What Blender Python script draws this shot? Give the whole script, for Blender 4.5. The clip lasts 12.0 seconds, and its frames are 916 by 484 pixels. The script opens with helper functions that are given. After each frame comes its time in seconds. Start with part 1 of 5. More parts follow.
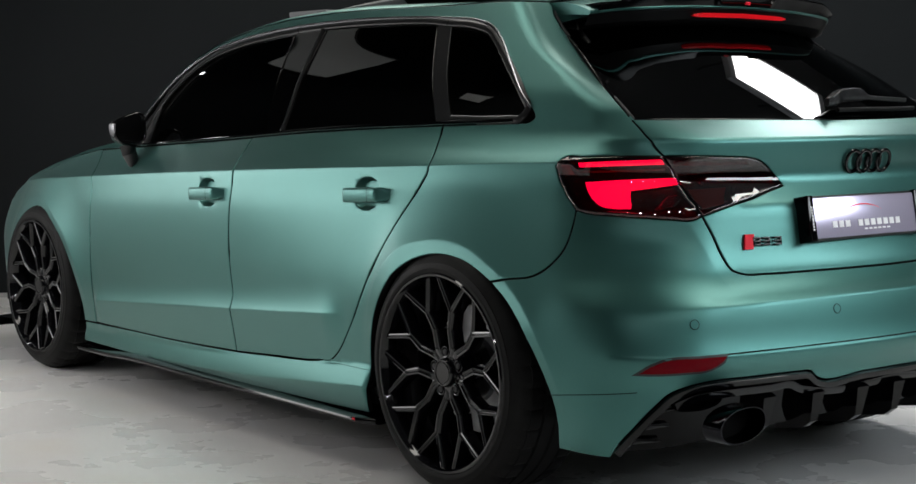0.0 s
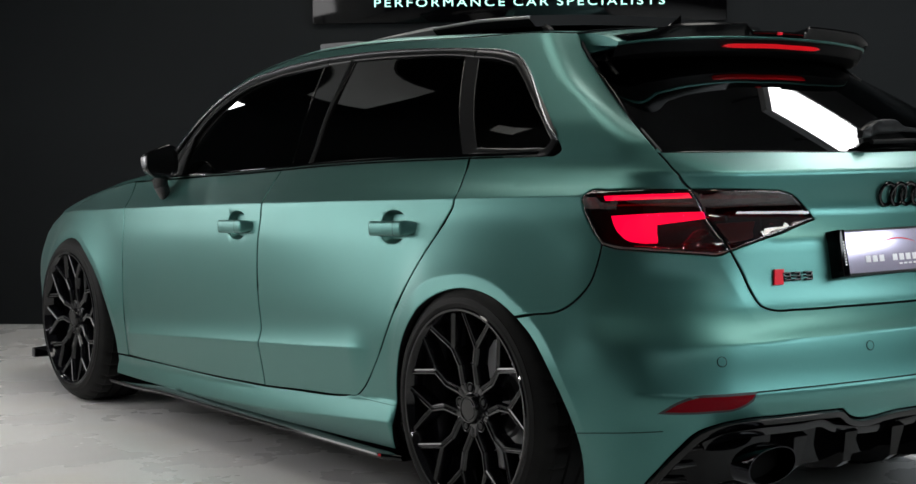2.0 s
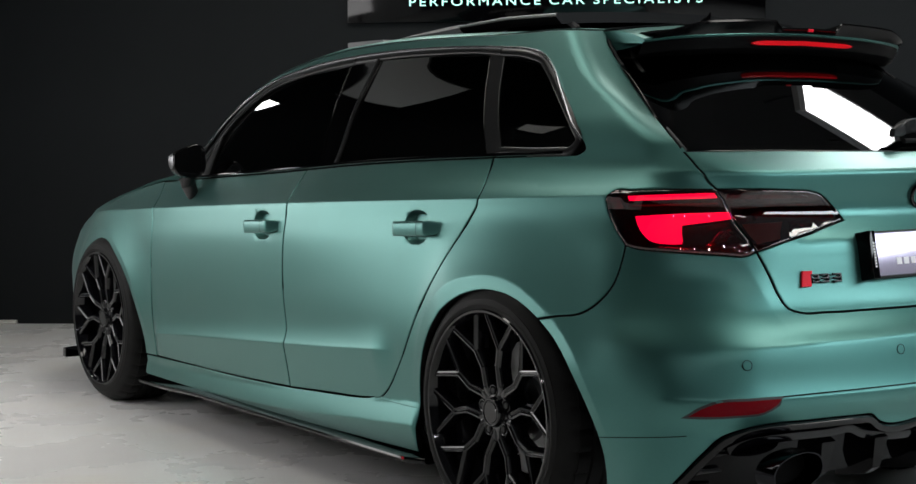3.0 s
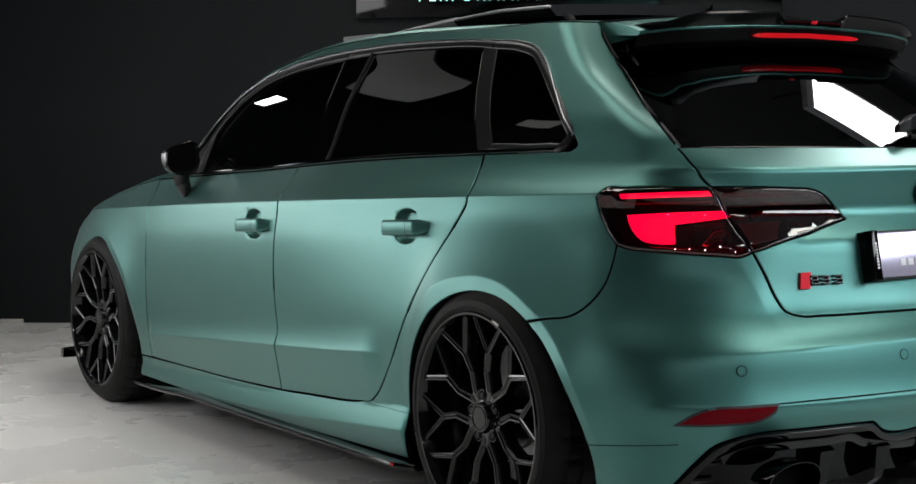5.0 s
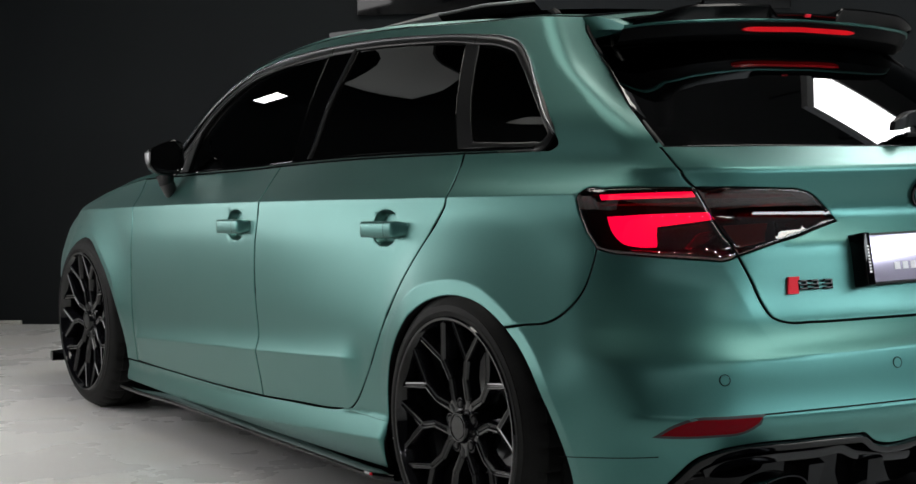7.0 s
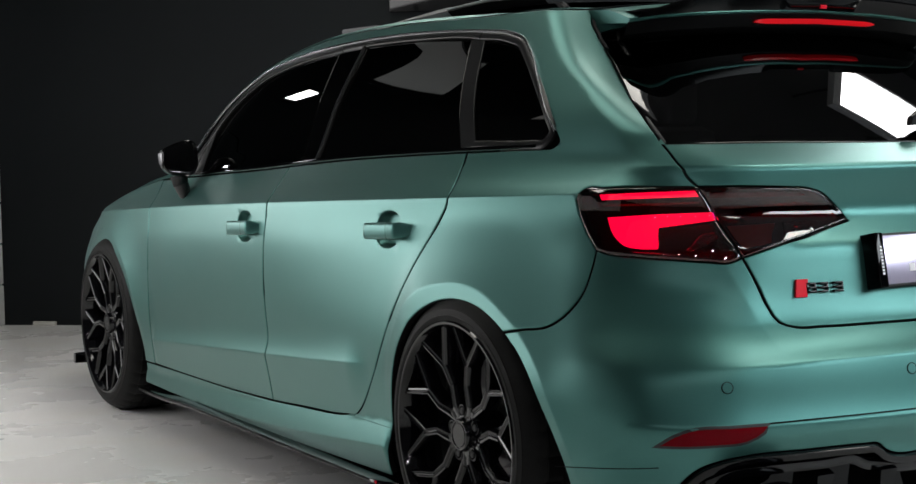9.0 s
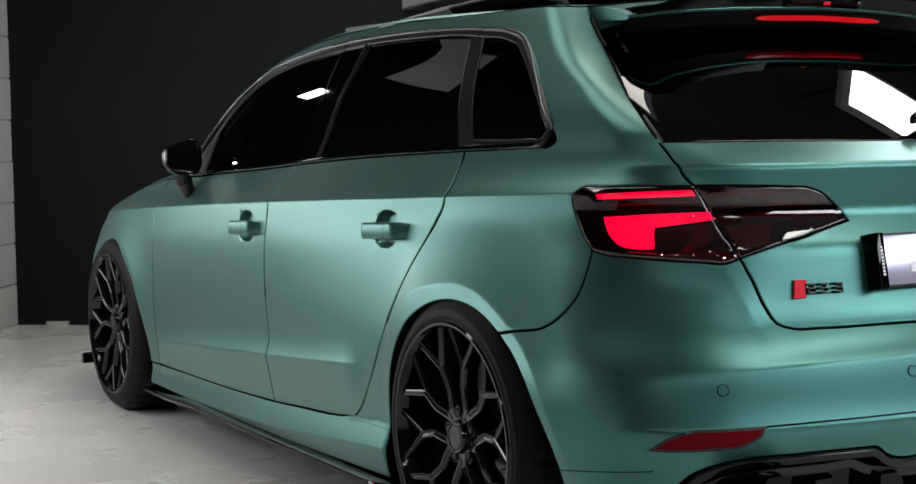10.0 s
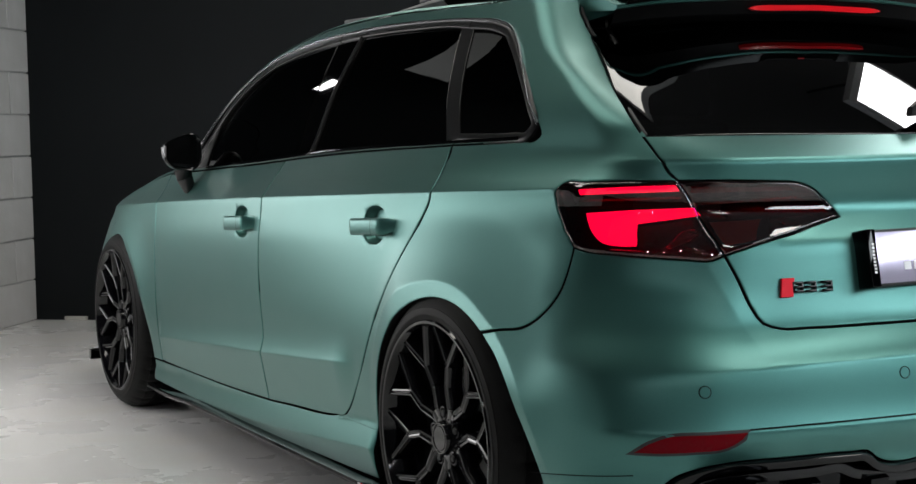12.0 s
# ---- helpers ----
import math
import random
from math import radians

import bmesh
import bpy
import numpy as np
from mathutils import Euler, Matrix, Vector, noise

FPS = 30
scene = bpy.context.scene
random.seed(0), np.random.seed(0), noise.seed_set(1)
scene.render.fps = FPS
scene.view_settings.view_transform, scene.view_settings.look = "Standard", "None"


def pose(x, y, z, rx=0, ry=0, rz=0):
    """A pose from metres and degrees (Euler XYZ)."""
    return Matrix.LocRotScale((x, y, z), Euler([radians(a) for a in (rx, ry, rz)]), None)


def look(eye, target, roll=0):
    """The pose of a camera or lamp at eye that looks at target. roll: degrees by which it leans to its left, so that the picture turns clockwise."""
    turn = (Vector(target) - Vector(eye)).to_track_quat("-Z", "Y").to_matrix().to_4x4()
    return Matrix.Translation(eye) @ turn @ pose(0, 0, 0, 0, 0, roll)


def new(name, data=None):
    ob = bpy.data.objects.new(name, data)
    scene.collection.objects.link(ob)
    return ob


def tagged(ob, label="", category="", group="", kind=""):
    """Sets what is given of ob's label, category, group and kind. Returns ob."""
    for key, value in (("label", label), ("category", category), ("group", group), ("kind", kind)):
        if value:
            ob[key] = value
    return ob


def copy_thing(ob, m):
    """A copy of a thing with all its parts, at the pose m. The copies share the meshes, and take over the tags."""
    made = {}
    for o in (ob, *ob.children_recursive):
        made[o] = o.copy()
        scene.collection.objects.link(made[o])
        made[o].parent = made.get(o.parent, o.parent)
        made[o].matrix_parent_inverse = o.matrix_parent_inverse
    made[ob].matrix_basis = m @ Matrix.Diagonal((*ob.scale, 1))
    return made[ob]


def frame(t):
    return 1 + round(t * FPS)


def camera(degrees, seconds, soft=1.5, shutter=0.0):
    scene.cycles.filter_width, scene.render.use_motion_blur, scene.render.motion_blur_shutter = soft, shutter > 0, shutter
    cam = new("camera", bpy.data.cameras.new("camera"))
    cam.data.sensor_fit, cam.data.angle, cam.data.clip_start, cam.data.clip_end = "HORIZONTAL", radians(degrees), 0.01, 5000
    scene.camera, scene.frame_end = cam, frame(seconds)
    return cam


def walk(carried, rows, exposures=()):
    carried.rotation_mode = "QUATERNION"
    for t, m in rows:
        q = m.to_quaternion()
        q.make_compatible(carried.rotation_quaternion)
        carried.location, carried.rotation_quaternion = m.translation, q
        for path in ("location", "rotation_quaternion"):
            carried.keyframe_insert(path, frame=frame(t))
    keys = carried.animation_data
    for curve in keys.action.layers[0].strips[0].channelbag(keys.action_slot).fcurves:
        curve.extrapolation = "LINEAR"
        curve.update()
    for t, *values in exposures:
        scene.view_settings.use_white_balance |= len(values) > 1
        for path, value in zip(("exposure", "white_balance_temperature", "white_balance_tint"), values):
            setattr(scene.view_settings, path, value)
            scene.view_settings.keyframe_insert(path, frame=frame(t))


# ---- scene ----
cam = camera(33.0, 12.0)
PATH = [
    (0, (-3.159, 3.251, 1.005), (-1.587, 2.027, 0.835), -0.3),
    (0.5, (-3.159, 3.245, 1.011), (-1.581, 2.028, 0.846), -0.4),
    (1, (-3.16, 3.229, 1.007), (-1.571, 2.021, 0.871), -0.3),
    (1.5, (-3.16, 3.204, 1.01), (-1.563, 2.006, 0.879), -0.4),
    (2, (-3.155, 3.161, 1.011), (-1.54, 1.989, 0.88), -0.4),
    (2.5, (-3.15, 3.123, 1.01), (-1.515, 1.979, 0.879), -0.4),
    (3, (-3.143, 3.082, 1.007), (-1.494, 1.958, 0.877), -0.4),
    (5, (-3.088, 2.925, 1.001), (-1.419, 1.832, 0.869), -0.4),
    (5.5, (-3.071, 2.879, 1.002), (-1.401, 1.787, 0.869), -0.5),
    (6, (-3.055, 2.831, 1.002), (-1.38, 1.746, 0.868), -0.5),
    (6.5, (-3.043, 2.795, 1.003), (-1.363, 1.718, 0.868), -0.6),
    (7, (-3.03, 2.758, 1.001), (-1.344, 1.69, 0.867), -0.5),
    (9, (-3.006, 2.582, 1.003), (-1.28, 1.581, 0.866), -0.9),
    (9.5, (-3.004, 2.546, 1.001), (-1.269, 1.559, 0.864), -0.9),
    (10, (-3.002, 2.506, 0.998), (-1.26, 1.533, 0.862), -0.9),
    (10.5, (-3.003, 2.47, 1.0), (-1.255, 1.507, 0.861), -1.0),
    (11, (-2.999, 2.427, 0.999), (-1.244, 1.478, 0.858), -1.0),
    (11.5, (-2.995, 2.389, 0.998), (-1.234, 1.453, 0.855), -1.1),
    (12, (-2.992, 2.354, 0.996), (-1.224, 1.43, 0.853), -1.0),
]
walk(cam, [(t, look(eye, aim, roll)) for t, eye, aim, roll in PATH])

# ---- light ----
KX, KY = 5.6, 0.5                      # the corner where the dark wall meets the block wall
ROOM = Matrix(((-0.62, -0.785, 0, KX), (-0.785, 0.62, 0, KY), (0, 0, 1, 0), (0, 0, 0, 1)))
BLOCKS = 7.6                           # how far the white blocks reach along their wall
WIDE, DEEP, HIGH = 8.4, 11.5, 3.9      # along the dark wall, towards the door end, height

world = bpy.data.worlds.new("world")
scene.world = world
world.use_nodes = True
world.node_tree.nodes["Background"].inputs["Color"].default_value = (0.02, 0.02, 0.022, 1)
world.node_tree.nodes["Background"].inputs["Strength"].default_value = 0.2
scene.view_settings.exposure = 0.0


# ---- materials ----
def material(name, colour, rough=0.5, metal=0.0, coat=0.0, emit=0.0):
    m = bpy.data.materials.new(name)
    m.use_nodes = True
    b = m.node_tree.nodes["Principled BSDF"]
    b.inputs["Base Color"].default_value = (*colour, 1)
    b.inputs["Roughness"].default_value = rough
    b.inputs["Metallic"].default_value = metal
    b.inputs["Coat Weight"].default_value = coat
    if emit:
        b.inputs["Emission Color"].default_value = (*colour, 1)
        b.inputs["Emission Strength"].default_value = emit
    return m


def link(m, a, b):
    m.node_tree.links.new(a, b)


def noise_node(m, scale, detail=4.0, rough=0.55, stretch=None):
    n = m.node_tree.nodes
    t = n.new("ShaderNodeTexNoise")
    c = n.new("ShaderNodeTexCoord")
    t.inputs["Scale"].default_value, t.inputs["Detail"].default_value, t.inputs["Roughness"].default_value = scale, detail, rough
    if stretch:
        mp = n.new("ShaderNodeMapping")
        mp.inputs["Scale"].default_value = stretch
        link(m, c.outputs["Object"], mp.inputs["Vector"])
        link(m, mp.outputs["Vector"], t.inputs["Vector"])
    else:
        link(m, c.outputs["Object"], t.inputs["Vector"])
    return t


def ramp_node(m, source, stops):
    r = m.node_tree.nodes.new("ShaderNodeValToRGB")
    e = r.color_ramp.elements
    while len(e) < len(stops):
        e.new(0.5)
    for k, (at, col) in enumerate(stops):
        e[k].position = at
        e[k].color = (*col, 1) if len(col) == 3 else col
    link(m, source, r.inputs["Fac"])
    return r


def bump_node(m, source, strength, distance=0.002):
    b = m.node_tree.nodes.new("ShaderNodeBump")
    b.inputs["Strength"].default_value, b.inputs["Distance"].default_value = strength, distance
    link(m, source, b.inputs["Height"])
    link(m, b.outputs["Normal"], m.node_tree.nodes["Principled BSDF"].inputs["Normal"])
    return b


def grey(v):
    return (v, v, v)


def bsdf(m):
    return m.node_tree.nodes["Principled BSDF"]


# satin metallic green film
PAINT = material("satin_green", (0.046, 0.172, 0.154), 0.42, 1.0)
fl = noise_node(PAINT, 1100, 1)
r = ramp_node(PAINT, fl.outputs["Fac"], [(0.3, (0.039, 0.156, 0.140)), (0.7, (0.053, 0.188, 0.168))])
link(PAINT, r.outputs["Color"], bsdf(PAINT).inputs["Base Color"])
fr = ramp_node(PAINT, noise_node(PAINT, 5, 3).outputs["Fac"], [(0.3, grey(0.41)), (0.75, grey(0.44))])
link(PAINT, fr.outputs["Color"], bsdf(PAINT).inputs["Roughness"])
bump_node(PAINT, noise_node(PAINT, 700, 2).outputs["Fac"], 0.05, 0.0004)
bsdf(PAINT).inputs["Coat Weight"].default_value = 0.55
bsdf(PAINT).inputs["Coat Roughness"].default_value = 0.36
bsdf(PAINT).inputs["Coat IOR"].default_value = 1.6

GLOSS = material("gloss_black", (0.0014, 0.0014, 0.0018), 0.06)
bsdf(GLOSS).inputs["Specular IOR Level"].default_value = 0.30
DIFFBLACK = material("deep_gloss_black", (0.001, 0.001, 0.0013), 0.05)
bsdf(DIFFBLACK).inputs["Specular IOR Level"].default_value = 0.13
UNDER = material("dull_black", (0.002, 0.002, 0.0022), 0.45)
bsdf(UNDER).inputs["Specular IOR Level"].default_value = 0.1
PILLARBLACK = material("pillar_black", (0.0006, 0.0006, 0.0007), 0.03)
bsdf(PILLARBLACK).inputs["Specular IOR Level"].default_value = 0.35
TRIM = material("satin_black_trim", (0.012, 0.012, 0.013), 0.34)
GREYMETAL = material("grey_metal", (0.62, 0.62, 0.63), 0.4)
bump_node(TRIM, noise_node(TRIM, 400, 2).outputs["Fac"], 0.08, 0.0005)
DARK = material("dark_plastic", (0.012, 0.012, 0.013), 0.6)
VOID = material("shadow_gap_black", (0.002, 0.002, 0.002), 0.9)
bsdf(VOID).inputs["Specular IOR Level"].default_value = 0.1
CHROME = material("smoked_chrome", (0.45, 0.45, 0.47), 0.14, 1.0)
WHEELPAINT = material("gloss_black_alloy", (0.003, 0.003, 0.0042), 0.08)
RUBBER = material("tyre_rubber", (0.016, 0.016, 0.017), 0.58)
bsdf(RUBBER).inputs["Specular IOR Level"].default_value = 0.14
rub = ramp_node(RUBBER, noise_node(RUBBER, 14, 5).outputs["Fac"], [(0.35, grey(0.005)), (0.7, grey(0.009))])
link(RUBBER, rub.outputs["Color"], bsdf(RUBBER).inputs["Base Color"])
bump_node(RUBBER, noise_node(RUBBER, 220, 3).outputs["Fac"], 0.25, 0.001)
STEEL = material("brake_steel", (0.42, 0.42, 0.43), 0.32, 1.0)
RED = material("red_badge", (0.80, 0.010, 0.03), 0.4)
bsdf(RED).inputs["Specular IOR Level"].default_value = 0.15
FLASK = material("red_reflector", (0.13, 0.002, 0.006), 0.12)
bsdf(FLASK).inputs["Specular IOR Level"].default_value = 0.05
bump_node(FLASK, noise_node(FLASK, 160, 1).outputs["Fac"], 0.3, 0.001)
LAMPRED = material("lit_red_lamp", (1.0, 0.012, 0.30), 0.3, emit=2.2)
BRAKERED = material("dim_red_lamp", (0.62, 0.006, 0.012), 0.2, emit=0.20)
LAMPBACK = material("lamp_housing", (0.02, 0.004, 0.005), 0.25, 0.3)
LAMPRIB = material("lamp_rib_red", (0.16, 0.006, 0.010), 0.22, 0.4)
LAMPAMBER = material("lamp_amber", (0.28, 0.16, 0.07), 0.3, 0.3)
CARBON = material("gloss_carbon", (0.010, 0.010, 0.011), 0.14)
bsdf(CARBON).inputs["Specular IOR Level"].default_value = 0.16
wv = CARBON.node_tree.nodes.new("ShaderNodeTexChecker")
wv.inputs["Scale"].default_value = 260
wv.inputs["Color1"].default_value, wv.inputs["Color2"].default_value = (0.0015, 0.0015, 0.0017, 1), (0.0035, 0.0035, 0.0038, 1)
wc = CARBON.node_tree.nodes.new("ShaderNodeTexCoord")
link(CARBON, wc.outputs["Object"], wv.inputs["Vector"])
link(CARBON, wv.outputs["Color"], bsdf(CARBON).inputs["Base Color"])
PLATE = material("plate_face", (0.62, 0.57, 0.74), 0.24, 0.6)
LETTER = material("white_print", (0.8, 0.8, 0.82), 0.4)
LETTERGLOW = material("glowing_letters", (0.50, 0.96, 0.86), 0.4, emit=1.2)
PLASTIC = material("pale_plastic", (0.5, 0.49, 0.46), 0.5)
EXHAUST = material("black_chrome", (0.022, 0.022, 0.025), 0.12, 1.0)
MIRRORSHELL = material("dark_mirror_shell", (0.012, 0.012, 0.013), 0.2, 0.0, 0.3)
MIRROR = material("mirror", (0.75, 0.77, 0.78), 0.01, 1.0)


def pane(name, tint, ior=1.5, shine=(0.9, 0.9, 0.9)):
    """Thin tinted glass: see-through, with gloss that grows towards the edge."""
    m = bpy.data.materials.new(name)
    m.use_nodes = True
    n = m.node_tree.nodes
    n.remove(n["Principled BSDF"])
    f, t, g, x = n.new("ShaderNodeFresnel"), n.new("ShaderNodeBsdfTransparent"), n.new("ShaderNodeBsdfGlossy"), n.new("ShaderNodeMixShader")
    f.inputs["IOR"].default_value = ior
    t.inputs["Color"].default_value = (*tint, 1)
    g.inputs["Color"].default_value = (*shine, 1)
    g.inputs["Roughness"].default_value = 0.0
    link(m, f.outputs[0], x.inputs[0])
    link(m, t.outputs[0], x.inputs[1])
    link(m, g.outputs[0], x.inputs[2])
    link(m, x.outputs[0], n["Material Output"].inputs["Surface"])
    return m


TINT = pane("tinted_glass", (0.03, 0.035, 0.036), 1.62)
TINTFRONT = pane("light_tinted_glass", (0.16, 0.18, 0.18), 1.65)
LENS = pane("smoked_red_lens", (0.60, 0.055, 0.07), 1.72, (1.0, 1.0, 1.0))

FLOOR = material("polished_concrete", (0.55, 0.55, 0.56), 0.3)
n1 = noise_node(FLOOR, 0.9, 6, 0.62)
n2 = noise_node(FLOOR, 2.1, 5, 0.55)
mixf = FLOOR.node_tree.nodes.new("ShaderNodeMix")
mixf.data_type = "RGBA"
mixf.inputs[0].default_value = 0.4
r1 = ramp_node(FLOOR, n1.outputs["Fac"], [(0.30, (0.74, 0.74, 0.745)), (0.50, (0.79, 0.785, 0.775)), (0.72, (0.82, 0.815, 0.80))])
r2 = ramp_node(FLOOR, n2.outputs["Fac"], [(0.28, (0.73, 0.70, 0.63)), (0.46, (0.79, 0.788, 0.78)), (0.75, (0.83, 0.83, 0.84))])
link(FLOOR, r1.outputs["Color"], mixf.inputs[6])
link(FLOOR, r2.outputs["Color"], mixf.inputs[7])
link(FLOOR, mixf.outputs[2], bsdf(FLOOR).inputs["Base Color"])
rf = ramp_node(FLOOR, n2.outputs["Fac"], [(0.3, grey(0.34)), (0.7, grey(0.22))])
link(FLOOR, rf.outputs["Color"], bsdf(FLOOR).inputs["Roughness"])
bump_node(FLOOR, n1.outputs["Fac"], 0.06, 0.01)
WALLDARK = material("charcoal_wall", (0.006, 0.0064, 0.007), 0.6)
bsdf(WALLDARK).inputs["Specular IOR Level"].default_value = 0.22
wr = ramp_node(WALLDARK, noise_node(WALLDARK, 2.2, 5).outputs["Fac"], [(0.3, (0.0042, 0.0059, 0.0071)), (0.75, (0.0058, 0.0078, 0.0093))])
link(WALLDARK, wr.outputs["Color"], bsdf(WALLDARK).inputs["Base Color"])
bump_node(WALLDARK, noise_node(WALLDARK, 120, 3).outputs["Fac"], 0.15, 0.002)
FRAME = material("satin_window_frame", (0.008, 0.0083, 0.009), 0.28)
bsdf(FRAME).inputs["Specular IOR Level"].default_value = 0.28
SMOKE = material("black_chrome_trim", (0.50, 0.50, 0.53), 0.22, 1.0)
WALLWHITE = material("white_block_paint", (0.62, 0.62, 0.62), 0.7)
ww = ramp_node(WALLWHITE, noise_node(WALLWHITE, 3, 5).outputs["Fac"], [(0.3, (0.56, 0.56, 0.55)), (0.7, (0.68, 0.68, 0.68))])
link(WALLWHITE, ww.outputs["Color"], bsdf(WALLWHITE).inputs["Base Color"])
bump_node(WALLWHITE, noise_node(WALLWHITE, 60, 4).outputs["Fac"], 0.5, 0.004)
WALLGREY = material("grey_back_wall", (0.06, 0.06, 0.063), 0.7)
bump_node(WALLGREY, noise_node(WALLGREY, 90, 3).outputs["Fac"], 0.2, 0.003)
MORTAR = material("painted_mortar", (0.50, 0.50, 0.50), 0.8)
CEIL = material("grey_ceiling", (0.075, 0.075, 0.078), 0.8)
PANEL = material("light_panel", (1.0, 1.0, 1.0), 0.5, emit=23.0)
SPOT = material("spot_lens", (1.0, 0.98, 1.0), 0.5, emit=210.0)
PANELDIM = material("dimmed_light_panel", (1.0, 0.975, 0.92), 0.5, emit=10.0)
PANELLOW = material("low_light_panel", (1.0, 0.97, 0.90), 0.5, emit=5.2)
# dim glow of the panes added for patches mirrored in the side glass
PATCHGLOW = material("reflected_patch_glow", (1.0, 0.99, 0.96), 0.5, emit=0.12)
# glow of an unseen softbox added to brighten the tail
SOFTFILL = material("fill_softbox_cloth", (0.86, 0.945, 1.0), 0.8, emit=9.6)
SOFTBOX = material("softbox_cloth", (1.0, 0.985, 0.985), 0.8, emit=4.5)


# ---- mesh helpers ----
def part(name, bm, mat, parent=None, label="", smooth=True, m=None):
    data = bpy.data.meshes.new(name)
    if smooth:
        for f in bm.faces:
            f.smooth = True
    bm.to_mesh(data)
    bm.free()
    data.set_sharp_from_angle(angle=radians(35))
    data.materials.append(mat)
    ob = new(name, data)
    if m is not None:
        ob.matrix_basis = m
    if parent is not None:
        ob.parent = parent
    if label:
        tagged(ob, label)
    return ob


def thing(name, label, category, m=None, kind="", group=""):
    ob = new(name)
    if m is not None:
        ob.matrix_basis = m
    return tagged(ob, label, category, group, kind)


def box(bm, lo, hi, bevel=0.0):
    lo, hi = Vector(lo), Vector(hi)
    c, s = (lo + hi) / 2, hi - lo
    r = bmesh.ops.create_cube(bm, size=1, matrix=Matrix.Translation(c) @ Matrix.Diagonal((*s, 1)))
    if bevel:
        es = list({e for v in r["verts"] for e in v.link_edges})
        bmesh.ops.bevel(bm, geom=es, offset=bevel, segments=2, affect="EDGES", profile=0.5)
    return bm


def slab(lo, hi, bevel=0.0):
    return box(bmesh.new(), lo, hi, bevel)


def strip(bm, rows, closed=False):
    """Faces between rows of points, each as long as the next."""
    vs = [[bm.verts.new(p) for p in row] for row in rows]
    for a, b in zip(vs, vs[1:]):
        n = len(a)
        for i in range(n if closed else n - 1):
            j = (i + 1) % n
            bm.faces.new((a[i], a[j], b[j], b[i]))
    return vs


def tube(bm, points, radius, sides=10):
    """A round bar along points, with closed ends."""
    pts = [Vector(p) for p in points]
    rows = []
    up = Vector((0.13, 0.21, 0.97))
    for i, p in enumerate(pts):
        d = (pts[min(i + 1, len(pts) - 1)] - pts[max(i - 1, 0)]).normalized()
        s = d.cross(up).normalized()
        q = s.cross(d)
        rad = radius(i / (len(pts) - 1)) if callable(radius) else radius
        rows.append([p + rad * (math.cos(k * 2 * math.pi / sides) * s + math.sin(k * 2 * math.pi / sides) * q) for k in range(sides)])
    vs = strip(bm, rows, True)
    bm.faces.new(vs[0][::-1])
    bm.faces.new(vs[-1])
    return bm


def spun(bm, profile, steps=64, axis="y", start=0.0, end=2 * math.pi):
    """A profile of (radius, along) turned about the y axis through the origin."""
    full = abs(end - start - 2 * math.pi) < 1e-6
    rows = []
    for k in range(steps + (0 if full else 1)):
        a = start + (end - start) * k / steps
        rows.append([(rr * math.cos(a), al, rr * math.sin(a)) for rr, al in profile])
    if full:
        vs = [[bm.verts.new(p) for p in row] for row in rows]
        for i in range(steps):
            a, b = vs[i], vs[(i + 1) % steps]
            for k in range(len(profile) - 1):
                bm.faces.new((a[k], a[k + 1], b[k + 1], b[k]))
    else:
        strip(bm, rows)
    return bm


def spline(points, closed=False, step=0.012, hard=()):
    """A smooth line through points; corners whose index is in hard stay sharp."""
    p = [np.array(q, float) for q in points]
    n = len(p)
    out = []
    for i in range(n if closed else n - 1):
        a, b = p[i], p[(i + 1) % n]
        pa = p[i - 1] if (closed or i > 0) else 2 * a - b
        pb = p[(i + 2) % n] if (closed or i < n - 2) else 2 * b - a
        la, l, lb = np.linalg.norm(a - pa) + 1e-9, np.linalg.norm(b - a) + 1e-9, np.linalg.norm(pb - b) + 1e-9
        ta = (b - a) / l if i in hard else ((a - pa) / la * l + (b - a) / l * la) / (la + l)
        tb = (b - a) / l if (i + 1) % n in hard else ((b - a) / l * lb + (pb - b) / lb * l) / (l + lb)
        k = max(1, int(round(l / step)))
        for j in range(k):
            s = j / k
            out.append(a * (1 + 2 * s) * (1 - s) ** 2 + l * ta * s * (1 - s) ** 2 + b * s * s * (3 - 2 * s) + l * tb * s * s * (s - 1))
    if not closed:
        out.append(p[-1])
    return np.array(out)


def within(poly, pts):
    """Which pts lie inside the polygon."""
    x, y = pts[:, 0], pts[:, 1]
    inn = np.zeros(len(pts), bool)
    px, py = poly[:, 0], poly[:, 1]
    qx, qy = np.roll(px, -1), np.roll(py, -1)
    for a, b, c, d in zip(px, py, qx, qy):
        if b != d:
            inn ^= ((b > y) != (d > y)) & (x < (c - a) * (y - b) / (d - b) + a)
    return inn


def near(poly, pts, reach):
    """Which pts lie within reach of the polygon's corners."""
    hit = np.zeros(len(pts), bool)
    for q in poly:
        hit |= np.hypot(pts[:, 0] - q[0], pts[:, 1] - q[1]) < reach
    return hit


